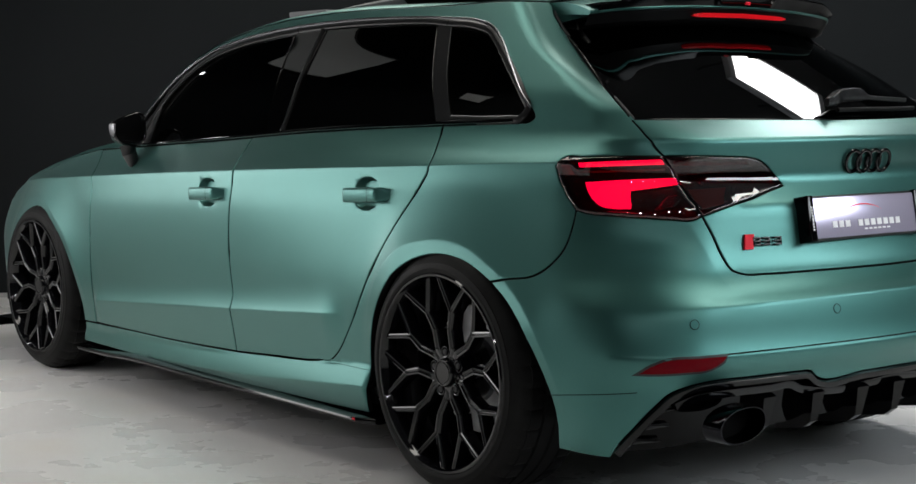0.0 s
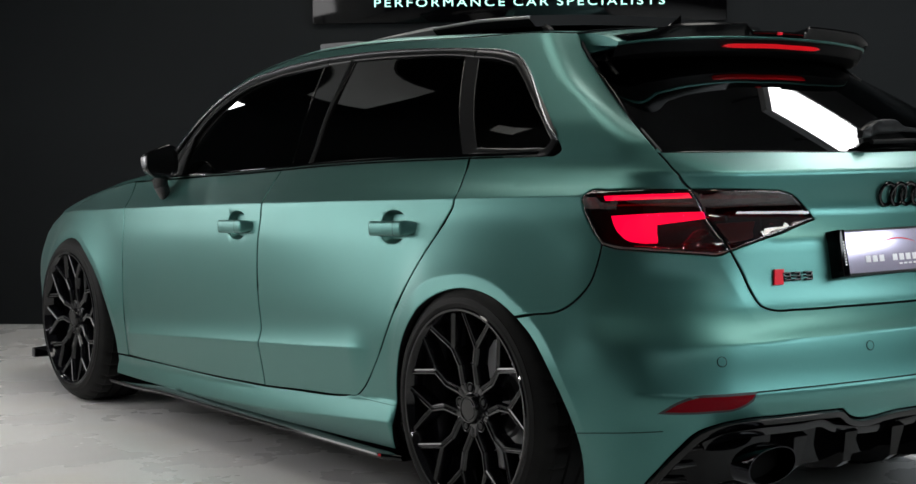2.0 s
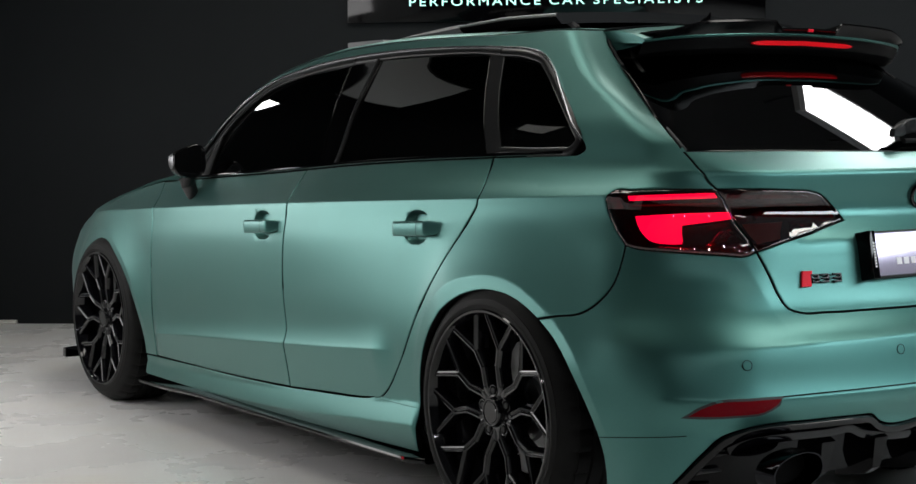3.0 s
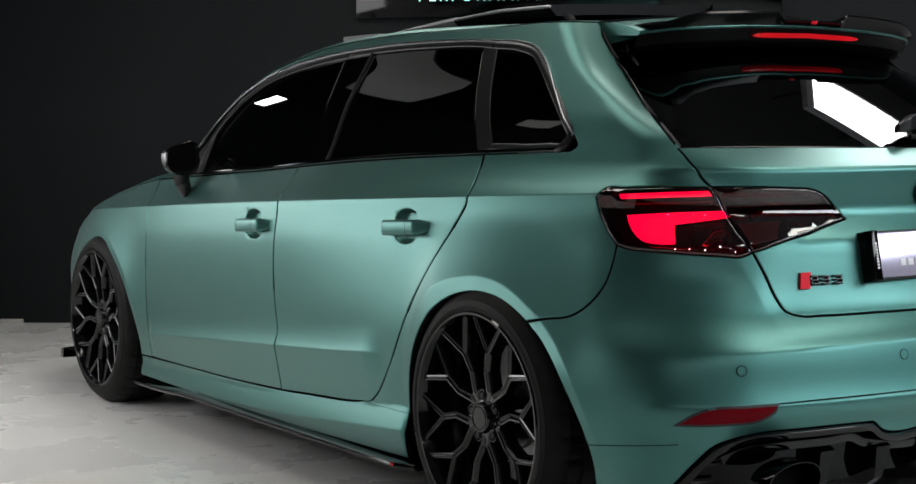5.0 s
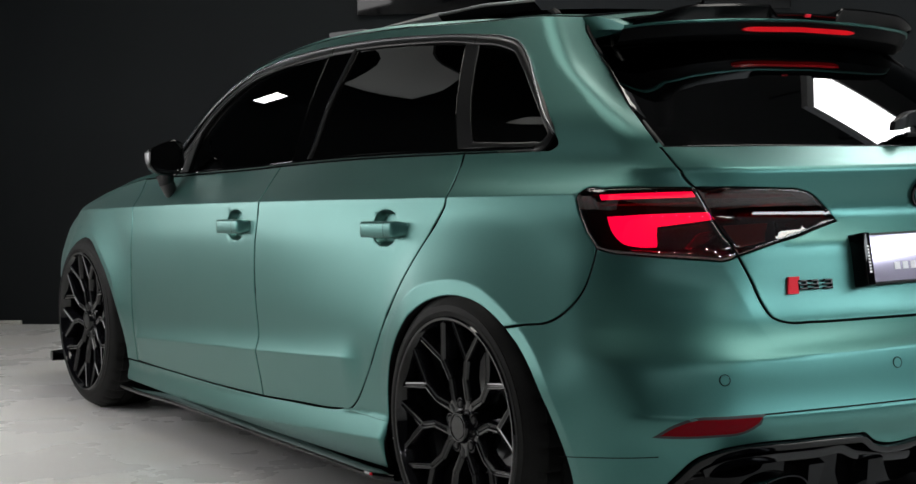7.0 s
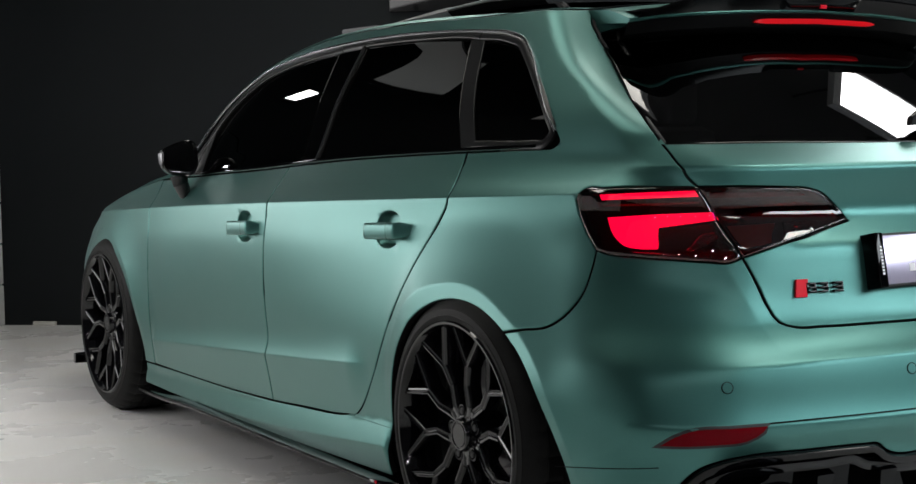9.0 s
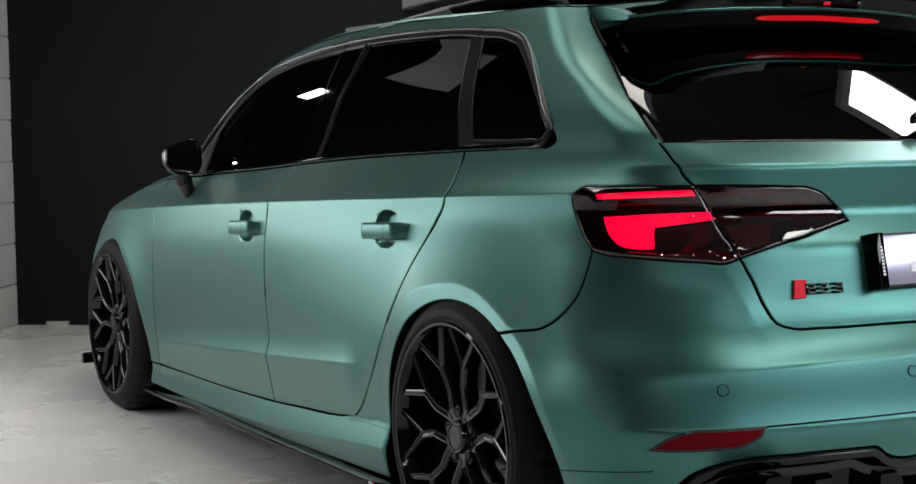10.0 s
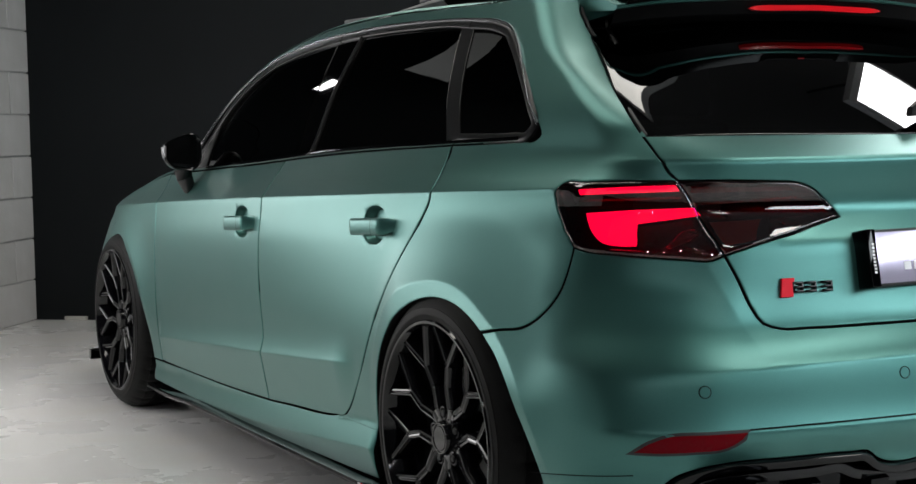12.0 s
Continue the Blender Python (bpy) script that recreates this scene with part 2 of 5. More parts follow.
def inset(poly, d):
    """The closed polygon drawn in by d."""
    area = np.sum(poly[:, 0] * np.roll(poly[:, 1], -1) - np.roll(poly[:, 0], -1) * poly[:, 1])
    a, b = poly - np.roll(poly, 1, 0), np.roll(poly, -1, 0) - poly
    a /= np.linalg.norm(a, axis=1, keepdims=True) + 1e-12
    b /= np.linalg.norm(b, axis=1, keepdims=True) + 1e-12
    t = a + b
    t /= np.linalg.norm(t, axis=1, keepdims=True) + 1e-12
    n = np.stack([-t[:, 1], t[:, 0]], 1) * (1 if area > 0 else -1)
    c = np.clip(np.sum(a * t, 1), 0.5, 1)[:, None]
    return poly + n * d / c


FEATURES = []


def filled(poly, res):
    """Points and triangles that fill a polygon evenly, closer together along creases."""
    lo, hi = poly.min(0), poly.max(0)
    gx, gy = np.meshgrid(np.arange(lo[0], hi[0] + res, res), np.arange(lo[1], hi[1] + res, res))
    gx = gx + (np.arange(gx.shape[0]) % 2)[:, None] * res / 2
    g = np.stack([gx.ravel(), gy.ravel()], 1)
    if FEATURES:
        ex = np.vstack(FEATURES)
        ex = ex[(ex[:, 0] > lo[0]) & (ex[:, 0] < hi[0]) & (ex[:, 1] > lo[1]) & (ex[:, 1] < hi[1])]
        ex = ex[within(poly, ex)]
        ex = ex[~near(poly, ex, 0.005)]
        h = res * 0.5
        cells = {(int(a // h) + i, int(b // h) + j) for a, b in ex for i in (-1, 0, 1) for j in (-1, 0, 1)}
        g = g[[(int(a // h), int(b // h)) not in cells for a, b in g]] if len(g) else g
    else:
        ex = np.zeros((0, 2))
    g = g[within(poly, g)]
    g = g[~near(poly, g, res * 0.55)]
    n = len(poly)
    pts = [Vector(p) for p in np.vstack([poly, g, ex])]
    vs, _, fs, *_ = geometry.delaunay_2d_cdt(pts, [(i, (i + 1) % n) for i in range(n)], [list(range(n))], 1, 1e-7)
    return np.array([tuple(v) for v in vs]), fs


def normals(surface, u, z, e=0.0012):
    p = surface(u, z)
    n = np.cross(surface(u, z + e) - surface(u, z - e), surface(u + e, z) - surface(u - e, z))
    n /= np.linalg.norm(n, axis=-1, keepdims=True) + 1e-12
    return p, n


def sheet(name, poly, mat, parent, label="", gap=0.0024, lip=0.018, res=0.018, sink=0.0, surface=None, flip=1.0, edge=0.002, bulge=0.0):
    """A panel of the body: an outline in (u, z) filled and laid on the skin, its edge rounded and turned inwards."""
    surface = surface or skin
    poly = np.array(poly, float)
    keep = np.linalg.norm(poly - np.roll(poly, 1, 0), axis=1) > 1e-5
    poly = poly[keep]
    if np.sum(poly[:, 0] * np.roll(poly[:, 1], -1) - np.roll(poly[:, 0], -1) * poly[:, 1]) < 0:
        poly = poly[::-1]
    top, rim = inset(poly, gap + edge), inset(poly, gap)
    uz, faces = filled(top, res)
    p, n = normals(surface, uz[:, 0], uz[:, 1])
    n = n * flip
    if bulge:
        d = np.min(np.hypot(uz[:, None, 0] - top[None, :, 0], uz[:, None, 1] - top[None, :, 1]), axis=1)
        p = p + n * (bulge * (1 - np.exp(-d / 0.012)))[:, None]
    p = p - n * sink
    pr, nr = normals(surface, rim[:, 0], rim[:, 1])
    nr = nr * flip
    pt, nt = normals(surface, top[:, 0], top[:, 1])
    nt = nt * flip
    k = len(poly)
    verts = [p, pt - nt * sink, pr - nr * (sink + edge), pr - nr * (sink + lip)]
    out = np.cross(nr, np.roll(pr, -1, 0) - np.roll(pr, 1, 0)) * flip
    out /= np.linalg.norm(out, axis=1, keepdims=True) + 1e-12
    norms = [n, nt, (nt + out) / 1.42, out]
    base = len(uz)
    tris = [tuple(f)[::-1] if flip > 0 else tuple(f) for f in faces]
    for j in range(2):
        a, b = base + j * k, base + (j + 1) * k
        for i in range(k):
            q = (a + i, b + i, b + (i + 1) % k, a + (i + 1) % k)
            tris.append(q[::-1] if flip > 0 else q)
    data = bpy.data.meshes.new(name)
    data.from_pydata(np.vstack(verts).tolist(), [], tris)
    data.polygons.foreach_set("use_smooth", [True] * len(data.polygons))
    data.normals_split_custom_set_from_vertices(np.vstack(norms).tolist())
    data.materials.append(mat)
    # inner lips are blackened: the shade in the shut gaps as colour
    data.materials.append(VOID)
    for f in data.polygons[len(faces) + k:]:
        f.material_index = 1
    ob = new(name, data)
    ob.parent = parent
    if label:
        tagged(ob, label)
    return ob


def ribbon(name, line, width, mat, parent, label="", rise=0.004, surface=None, flip=1.0, closed=False, sink=0.0):
    """A rounded trim strip along a line in (u, z) on the skin."""
    surface = surface or skin
    line = np.array(line, float)
    p, n = normals(surface, line[:, 0], line[:, 1])
    n = n * flip
    if closed:
        t = np.roll(p, -1, 0) - np.roll(p, 1, 0)
    else:
        t = np.gradient(p, axis=0)
    t /= np.linalg.norm(t, axis=1, keepdims=True) + 1e-12
    s = np.cross(n, t)
    w = width if np.ndim(width) else np.full(len(line), width)
    rows = []
    for c, h in ((-1, -1.2), (-1, 0.35), (-0.7, 0.9), (0, 1.0), (0.7, 0.9), (1, 0.35), (1, -1.2)):
        rows.append(p + s * (c * w / 2)[:, None] + n * (h * rise - sink))
    bm = bmesh.new()
    vs = strip(bm, rows, closed)
    if not closed:
        bm.faces.new([v[0] for v in vs])
        bm.faces.new([v[-1] for v in vs][::-1])
    bmesh.ops.recalc_face_normals(bm, faces=bm.faces)
    return part(name, bm, mat, parent, label)



# ---- the body's skin ----
from mathutils import geometry


def table(xs, ys):
    """A smooth, unwavering curve through a few knots."""
    xs, ys = np.array(xs, float), np.array(ys, float)
    h, d = np.diff(xs), np.diff(ys) / np.diff(xs)
    m = np.r_[d[0], np.where(d[1:] * d[:-1] > 0, 2 * d[1:] * d[:-1] / (d[1:] + d[:-1] + 1e-12), 0), d[-1]]
    def curve(q):
        q = np.clip(np.asarray(q, float), xs[0], xs[-1])
        i = np.clip(np.searchsorted(xs, q) - 1, 0, len(h) - 1)
        s = (q - xs[i]) / h[i]
        return (ys[i] * (1 + 2 * s) * (1 - s) ** 2 + h[i] * m[i] * s * (1 - s) ** 2
                + ys[i + 1] * s * s * (3 - 2 * s) + h[i] * m[i + 1] * s * s * (s - 1))
    return curve


def ease(a, b, q):
    s = np.clip((q - a) / (b - a), 0, 1)
    return s * s * (3 - 2 * s)

# half width of the body at the middle of the car, by height
SECTION = table([0.08, 0.16, 0.222, 0.30, 0.40, 0.50, 0.58, 0.70, 0.79, 0.818, 0.8215, 0.824, 0.836, 0.88, 0.95, 1.10, 1.26, 1.32],
                [0.770, 0.814, 0.828, 0.836, 0.843, 0.847, 0.850, 0.853, 0.848, 0.8455, 0.8445, 0.8425, 0.8325, 0.795, 0.747, 0.676, 0.583, 0.55])
# how far the flank draws in along the car, low down and at the shoulder
TAPER_LOW = table([-0.9, -0.35, 0.0, 0.5, 1.1, 2.2, 2.75, 3.1, 3.35, 3.5], [0.05, 0.010, 0.002, -0.003, 0, 0.008, 0.02, 0.07, 0.17, 0.32])
TAPER_HIGH = table([-0.9, -0.318, 0.112, 0.6, 1.1, 1.9, 2.6, 3.1, 3.35, 3.5], [0.22, 0.112, 0.052, 0.020, 0, 0.010, 0.05, 0.13, 0.24, 0.38])
TAPER_TOP = table([-0.9, -0.45, -0.168, 0.153, 0.6, 1.1, 1.9, 2.6], [0.13, 0.068, 0.034, 0.010, 0.004, 0, 0.00, 0.03])
CREASE = table([-0.6, -0.318, 0.112, 1.1, 2.2, 3.4], [0.895, 0.878, 0.859, 0.820, 0.765, 0.68])
# the tail's outline in the middle of the car, by height
TAIL = table([0.08, 0.20, 0.30, 0.36, 0.434, 0.442, 0.545, 0.5535, 0.558, 0.575, 0.60, 0.63, 0.67, 0.72, 0.775, 0.80, 0.84, 0.90, 0.925, 0.932, 0.941, 0.985, 1.18, 1.32],
             [-0.70, -0.76, -0.785, -0.797, -0.824, -0.820, -0.8015, -0.7995, -0.795, -0.774, -0.751, -0.733, -0.722, -0.714, -0.704, -0.684, -0.666, -0.676, -0.679, -0.6765, -0.664, -0.588, -0.305, -0.11])
BOW = table([0.1, 0.5, 0.75, 0.85, 0.95, 0.99, 1.18, 1.3], [0.22, 0.22, 0.25, 0.27, 0.29, 0.32, 0.68, 0.62])
ROUND = table([0.1, 0.5, 0.75, 0.9, 0.97, 1.03, 1.1, 1.3], [0.10, 0.16, 0.18, 0.15, 0.095, 0.050, 0.036, 0.032])


LOW_CREASE = table([0.2, 0.48, 0.80, 1.10, 1.38, 1.85, 2.14], [0.440, 0.431, 0.407, 0.386, 0.368, 0.336, 0.316])
LEDGE = table([0.37, 0.68, 1.06, 1.49, 1.99, 2.34], [0.240, 0.215, 0.184, 0.163, 0.145, 0.135])


ARCH_R = table([-20, 0, 30, 55, 76, 97, 114, 125, 135, 150, 165, 180, 200], [0.369, 0.362, 0.354, 0.349, 0.339, 0.328, 0.323, 0.3265, 0.334, 0.350, 0.369, 0.384, 0.400])
LIP = table([-20, 10, 46, 56, 74, 95, 117, 147, 200], [0.02, 0.026, 0.054, 0.052, 0.040, 0.035, 0.029, 0.032, 0.035])


def arch_place(x, z, cx):
    """How far a place on the flank lies outside the edge of a wheel arch, and at which angle."""
    t = np.degrees(np.arctan2(z - 0.30, x - cx)) % 360
    t = t - 360 * (t > 300)
    return np.hypot(x - cx, z - 0.30) - ARCH_R(t), t


def flare(x, z, cx):
    """The flat lip round a wheel arch and the swell that runs up to it."""
    d, t = arch_place(x, z, cx)
    w = LIP(t)
    return 0.0235 * np.clip(1 - np.maximum(d - w, 0) / 0.17, 0, 1) ** 1.8 * ease(0.24, 0.44, z) * (1 - 0.9 * ease(0.22, 0.40, x - cx))


def dents(x, z):
    """The bowls behind the door handles."""
    d = 0.0
    for cx, cz, rx, rz in ((1.226, 0.7475, 0.061, 0.046), (0.3735, 0.7755, 0.057, 0.046)):
        d = d + 0.023 * (1 - ease(0.74, 1.0, (np.abs((x - cx) / rx) ** 2.6 + np.abs((z - cz) / rz) ** 2.6) ** (1 / 2.6)))
    return d


def folds(x, z):
    """The fold low on the doors and the ledge of the skirt."""
    a = z - LOW_CREASE(x)
    fold = np.where(a > 0, 0.0125 * np.clip(1 - a / 0.085, 0, 1) ** 2.2, 0.0125 * np.clip(1 + a / 0.13, 0, 1) ** 1.3)
    b = z - LEDGE(x)
    ledge = 0.026 * np.clip(np.where(b > 0, 1 - b / 0.062, 1 + b / 0.15), 0, 1)
    return fold * ease(0.44, 0.56, x) * (1 - ease(2.09, 2.14, x)) + ledge * ease(0.30, 0.36, x) * (1 - ease(2.24, 2.30, x))


def half_width(x, z):
    lift = (CREASE(x) - 0.820) * ease(0.50, 0.80, z) * (1 - 0.75 * ease(0.86, 0.97, z))
    q = z - lift
    low, high = 1 - ease(0.45, 0.80, q), ease(0.79, 1.06, q)
    mid = 1 - low - high
    pillar = 0.009 * ease(0.94, 1.10, q) * (1 - ease(1.10, 1.27, q)) * (1 - ease(-0.05, 0.35, x))
    brow = 0.0045 * np.clip(np.where(z > 0.548, 1 - (z - 0.548) / 0.05, 1 - (0.548 - z) / 0.12), 0, 1) * (1 - ease(-0.46, -0.36, x))
    return (SECTION(q) + folds(x, z) - low * TAPER_LOW(x) - mid * TAPER_HIGH(x) - high * TAPER_TOP(x) - pillar + brow
            + flare(x, z, -0.03) + 0.6 * flare(x, z, 2.631) - dents(x, z))


def tail(y, z):
    a = np.abs(y)
    near_shelf = ease(0.42, 0.50, z) * (1 - ease(0.58, 0.78, z))
    q = z + (0.008 * ease(0.2, 0.7, a) + 0.014 * ease(0.70, 0.86, a)) * near_shelf
    flat = np.minimum(BOW(z), 0.34)
    arc = np.minimum(a, 0.45 + 0.06 * (1 - np.exp(-np.maximum(a - 0.45, 0) / 0.06)))
    w = ease(0.93, 1.13, z)
    arc = w * arc + (1 - w) * a
    turn = 0.15 * np.maximum(a - 0.53 - 0.39 * (z - 0.60), 0) * ease(0.54, 0.66, z) * (1 - ease(0.74, 0.84, z))
    shelf = TAIL(q)
    plain = -0.8015 + (q - 0.545) * 0.48
    shelf = shelf + (plain - shelf) * 0.96 * ease(0.46, 0.78, a) * ease(0.545, 0.553, q) * (1 - ease(0.66, 0.72, q))
    return shelf + flat * arc ** 2 + (BOW(z) - flat) * arc ** 4 / 0.2025 + turn


def inside(x, y, z):
    a, b, r = y - half_width(x, z), tail(y, z) - x, 1.25 * ROUND(z)
    return np.minimum(np.maximum(a, b), -r) + (np.maximum(a + r, 0) ** 2.5 + np.maximum(b + r, 0) ** 2.5) ** 0.4

HUB_Y, TURN = 0.40, 0.55

def hub_x(z):
    return np.minimum(TAIL(z) + 0.50, 0.25)


def skin(u, z):
    """The body's surface: u runs forward along the flank, and below zero round the corner and across the tail."""
    u, z = np.broadcast_arrays(np.asarray(u, float), np.asarray(z, float))
    side = np.where(u < -TURN - HUB_Y, -1.0, 1.0)
    w = np.where(side < 0, -2 * (TURN + HUB_Y) - u, u)
    hx = hub_x(z)
    a = np.clip(-w / TURN, 0, 1) * np.pi / 2
    ox, oy = hx + np.maximum(w, 0), np.where(w < -TURN, HUB_Y + (w + TURN), HUB_Y)
    oy = np.where(w >= 0, 0.0, oy)
    dx, dy = -np.sin(a), np.cos(a)
    lo, hi = np.zeros_like(w), np.full_like(w, 1.6)
    for _ in range(26):
        mid = (lo + hi) / 2
        out = inside(ox + dx * mid, oy + dy * mid, z) > 0
        lo, hi = np.where(out, lo, mid), np.where(out, mid, hi)
    p = np.stack([ox + dx * lo, (oy + dy * lo) * side, z], -1)
    return p


def at(x, z):
    """u of the place on the left flank at x, z."""
    x, z = np.broadcast_arrays(np.asarray(x, float), np.asarray(z, float))
    lo, hi = np.full(x.shape, -TURN - HUB_Y), np.full(x.shape, 4.2)
    for _ in range(23):
        mid = (lo + hi) / 2
        low = skin(mid, z)[..., 0] < x
        lo, hi = np.where(low, mid, lo), np.where(low, hi, mid)
    return lo


def aft(y, z):
    """u of the place on the tail at y, z."""
    y, z = np.broadcast_arrays(np.asarray(y, float), np.asarray(z, float))
    lo, hi = np.full(y.shape, -2 * TURN - 2 * HUB_Y + 0.05), np.full(y.shape, 0.0)
    for _ in range(23):
        mid = (lo + hi) / 2
        low = skin(mid, z)[..., 1] < y
        lo, hi = np.where(low, mid, lo), np.where(low, hi, mid)
    return lo


def on_side(points, **kw):
    """A line drawn on the left flank in (x, z), as (u, z)."""
    line = spline(points, **kw)
    return np.stack([at(line[:, 0], line[:, 1]), line[:, 1]], 1)


def on_tail(points, **kw):
    line = spline(points, **kw)
    return np.stack([aft(line[:, 0], line[:, 1]), line[:, 1]], 1)


def mirrored(line):
    """The same line on the other side of the car."""
    line = np.array(line, float)
    return np.stack([-2 * (TURN + HUB_Y) - line[:, 0], line[:, 1]], 1)[::-1]


def chain(*lines):
    return np.vstack([np.asarray(l, float) for l in lines])


# ---- the shut lines of the car ----
LINE_A = on_side([(2.14, 0.230), (2.14, 0.40), (2.14, 0.60), (2.135, 0.74), (2.155, 0.80), (2.18, 0.835), (2.205, 0.866)])
LINE_B = on_side([(1.09, 0.249), (1.09, 0.384), (1.081, 0.428), (1.094, 0.51), (1.096, 0.60), (1.084, 0.70), (1.070, 0.790), (1.070, 0.824), (1.083, 0.872), (1.085, 0.9235)], hard=(1, 2))
LINE_C = on_side([(0.585, 0.285), (0.548, 0.288), (0.510, 0.309), (0.43, 0.396), (0.325, 0.562), (0.225, 0.699), (0.142, 0.815), (0.123, 0.846), (0.122, 0.866), (0.143, 0.918), (0.155, 0.9645)])
BOTTOM_R = on_side([(0.585, 0.285), (0.66, 0.277), (0.84, 0.266), (1.09, 0.249)])
BOTTOM_F = on_side([(1.09, 0.249), (1.43, 0.237), (1.90, 0.231), (2.14, 0.230)])
BELT_F = on_side([(1.085, 0.9235), (1.32, 0.910), (1.61, 0.896), (1.80, 0.886), (2.00, 0.877), (2.205, 0.866)])
BELT_R = on_side([(0.155, 0.9645), (0.30, 0.960), (0.49, 0.954), (0.79, 0.941), (1.085, 0.9235)])
BELT_Q = on_side([(-0.12, 0.9725), (-0.01, 0.969), (0.155, 0.9645)])
WINTOP = on_side([(-0.12, 0.9725), (-0.165, 0.976), (-0.18, 0.988), (-0.165, 1.008), (-0.12, 1.045), (-0.04, 1.12), (0.045, 1.199), (0.095, 1.230), (0.16, 1.247), (0.29, 1.26), (0.50, 1.272), (0.75, 1.279),
                  (0.99, 1.277), (1.26, 1.264), (1.43, 1.245), (1.61, 1.207), (1.75, 1.138), (1.86, 1.035), (1.93, 0.952), (1.98, 0.878)])
HATCH = spline([(-0.379, 0.893), (-0.3595, 0.918), (-0.354, 0.942), (-0.359, 0.962), (-0.363, 0.983), (-0.3676, 1.005), (-0.3739, 1.03), (-0.3838, 1.06), (-0.3955, 1.09), (-0.4095, 1.12), (-0.4236, 1.15), (-0.4376, 1.18), (-0.445, 1.21), (-0.4456, 1.234), (-0.4426, 1.259), (-0.4546, 1.283)])
RAIL = on_side([(0.0, 1.296), (0.14, 1.300), (0.29, 1.301), (0.50, 1.306), (0.75, 1.311), (0.99, 1.309), (1.26, 1.295), (1.43, 1.271), (1.61, 1.230), (1.755, 1.160), (1.872, 1.050), (1.945, 0.962), (2.01, 0.876)])


def arch(cx, a0, a1, n=48):
    """The edge of a wheel arch between two angles, as (u, z)."""
    t = np.linspace(a0, a1, n)
    rr = ARCH_R(t)
    x, z = cx + rr * np.cos(np.radians(t)), 0.30 + rr * np.sin(np.radians(t))
    return np.stack([at(x, z), z], 1)


ARCH = arch(-0.03, 120.5, -2.4, 60)
ARCH_END = -0.03 + float(ARCH_R(-2.4)) * math.cos(radians(2.4))
ARCH_LOW = arch(-0.03, 196, 120.5, 40)
FARCH = arch(2.631, 191, -12, 70)
LAMP_TOP = spline([(-0.148, 0.866), (-0.150, 0.878), (-0.160, 0.887), (-0.214, 0.891), (-0.281, 0.8935), (-0.379, 0.893)])
LAMP_SPLIT = spline([(-0.379, 0.893), (-0.403, 0.854), (-0.414, 0.817), (-0.421, 0.780), (-0.431, 0.752)])
LAMP_LOW = spline([(-0.431, 0.752), (-0.412, 0.743), (-0.370, 0.745), (-0.316, 0.749), (-0.261, 0.753), (-0.200, 0.758), (-0.180, 0.7635)])
LAMP_EDGE = spline([(-0.180, 0.7635), (-0.171, 0.783), (-0.166, 0.817), (-0.157, 0.845), (-0.148, 0.866)])
LAMP_IN = spline([(-0.379, 0.893), (-0.452, 0.892), (-0.530, 0.888), (-0.575, 0.884), (-0.603, 0.875), (-0.634, 0.853), (-0.660, 0.826), (-0.664, 0.817)])
LAMP_INLOW = spline([(-0.664, 0.817), (-0.581, 0.797), (-0.495, 0.774), (-0.431, 0.752)])
BUMPER_LINE = spline([(-0.180, 0.7635), (-0.169, 0.720), (-0.150, 0.670), (-0.112, 0.629), (-0.060, 0.602), (0.0, 0.592), (float(ARCH[0, 0]), float(ARCH[0, 1]))])
GATE_LINE = spline([(-0.431, 0.752), (-0.449, 0.700), (-0.464, 0.648), (-0.476, 0.623), (-0.500, 0.6125), (-0.545, 0.611), (-0.689, 0.611), (-0.95, 0.610)])
GLASS_LOW = spline([(-0.3615, 0.982), (-0.532, 0.982), (-0.783, 0.979), (-0.95, 0.978)])
DIFF_TOP = spline([(-0.238, 0.190), (-0.248, 0.228), (-0.266, 0.265), (-0.294, 0.317), (-0.319, 0.351), (-0.348, 0.365), (-0.379, 0.372), (-0.476, 0.376), (-0.592, 0.377), (-0.622, 0.376), (-0.648, 0.359), (-0.814, 0.357), (-0.95, 0.358)])
BUMPER_LOW = spline([(ARCH_LOW[0, 0], ARCH_LOW[0, 1]), (-0.17, 0.190), (-0.238, 0.190)])

# creases that want closer points
for q in (0.790, 0.810, 0.8175, 0.8205, 0.823, 0.8265, 0.834, 0.842):
    xs = np.arange(-0.36, 3.1, 0.014)
    zs = q + CREASE(xs) - 0.820
    FEATURES.append(np.stack([at(xs, zs), zs], 1))
for d in (-0.03, -0.012, -0.004, 0.0, 0.004, 0.012, 0.024, 0.040, 0.060):
    xs = np.arange(0.42, 2.15, 0.014)
    zs = LOW_CREASE(xs) + d
    FEATURES.append(np.stack([at(xs, zs), zs], 1))
for d in (-0.03, -0.012, -0.004, 0.0, 0.004, 0.012, 0.03, 0.05):
    xs = np.arange(0.32, 2.3, 0.014)
    zs = LEDGE(xs) + d
    FEATURES.append(np.stack([at(xs, zs), zs], 1))
for cx in (-0.03, 2.631):
    for d in (-0.014, -0.005, 0.0, 0.004, 0.010, 0.022, 0.045):
        t = np.arange(-4, 186, 1.9)
        xs, zs = cx + (ARCH_R(t) + LIP(t) + d) * np.cos(np.radians(t)), 0.30 + (ARCH_R(t) + LIP(t) + d) * np.sin(np.radians(t))
        FEATURES.append(np.stack([at(xs, zs), zs], 1))
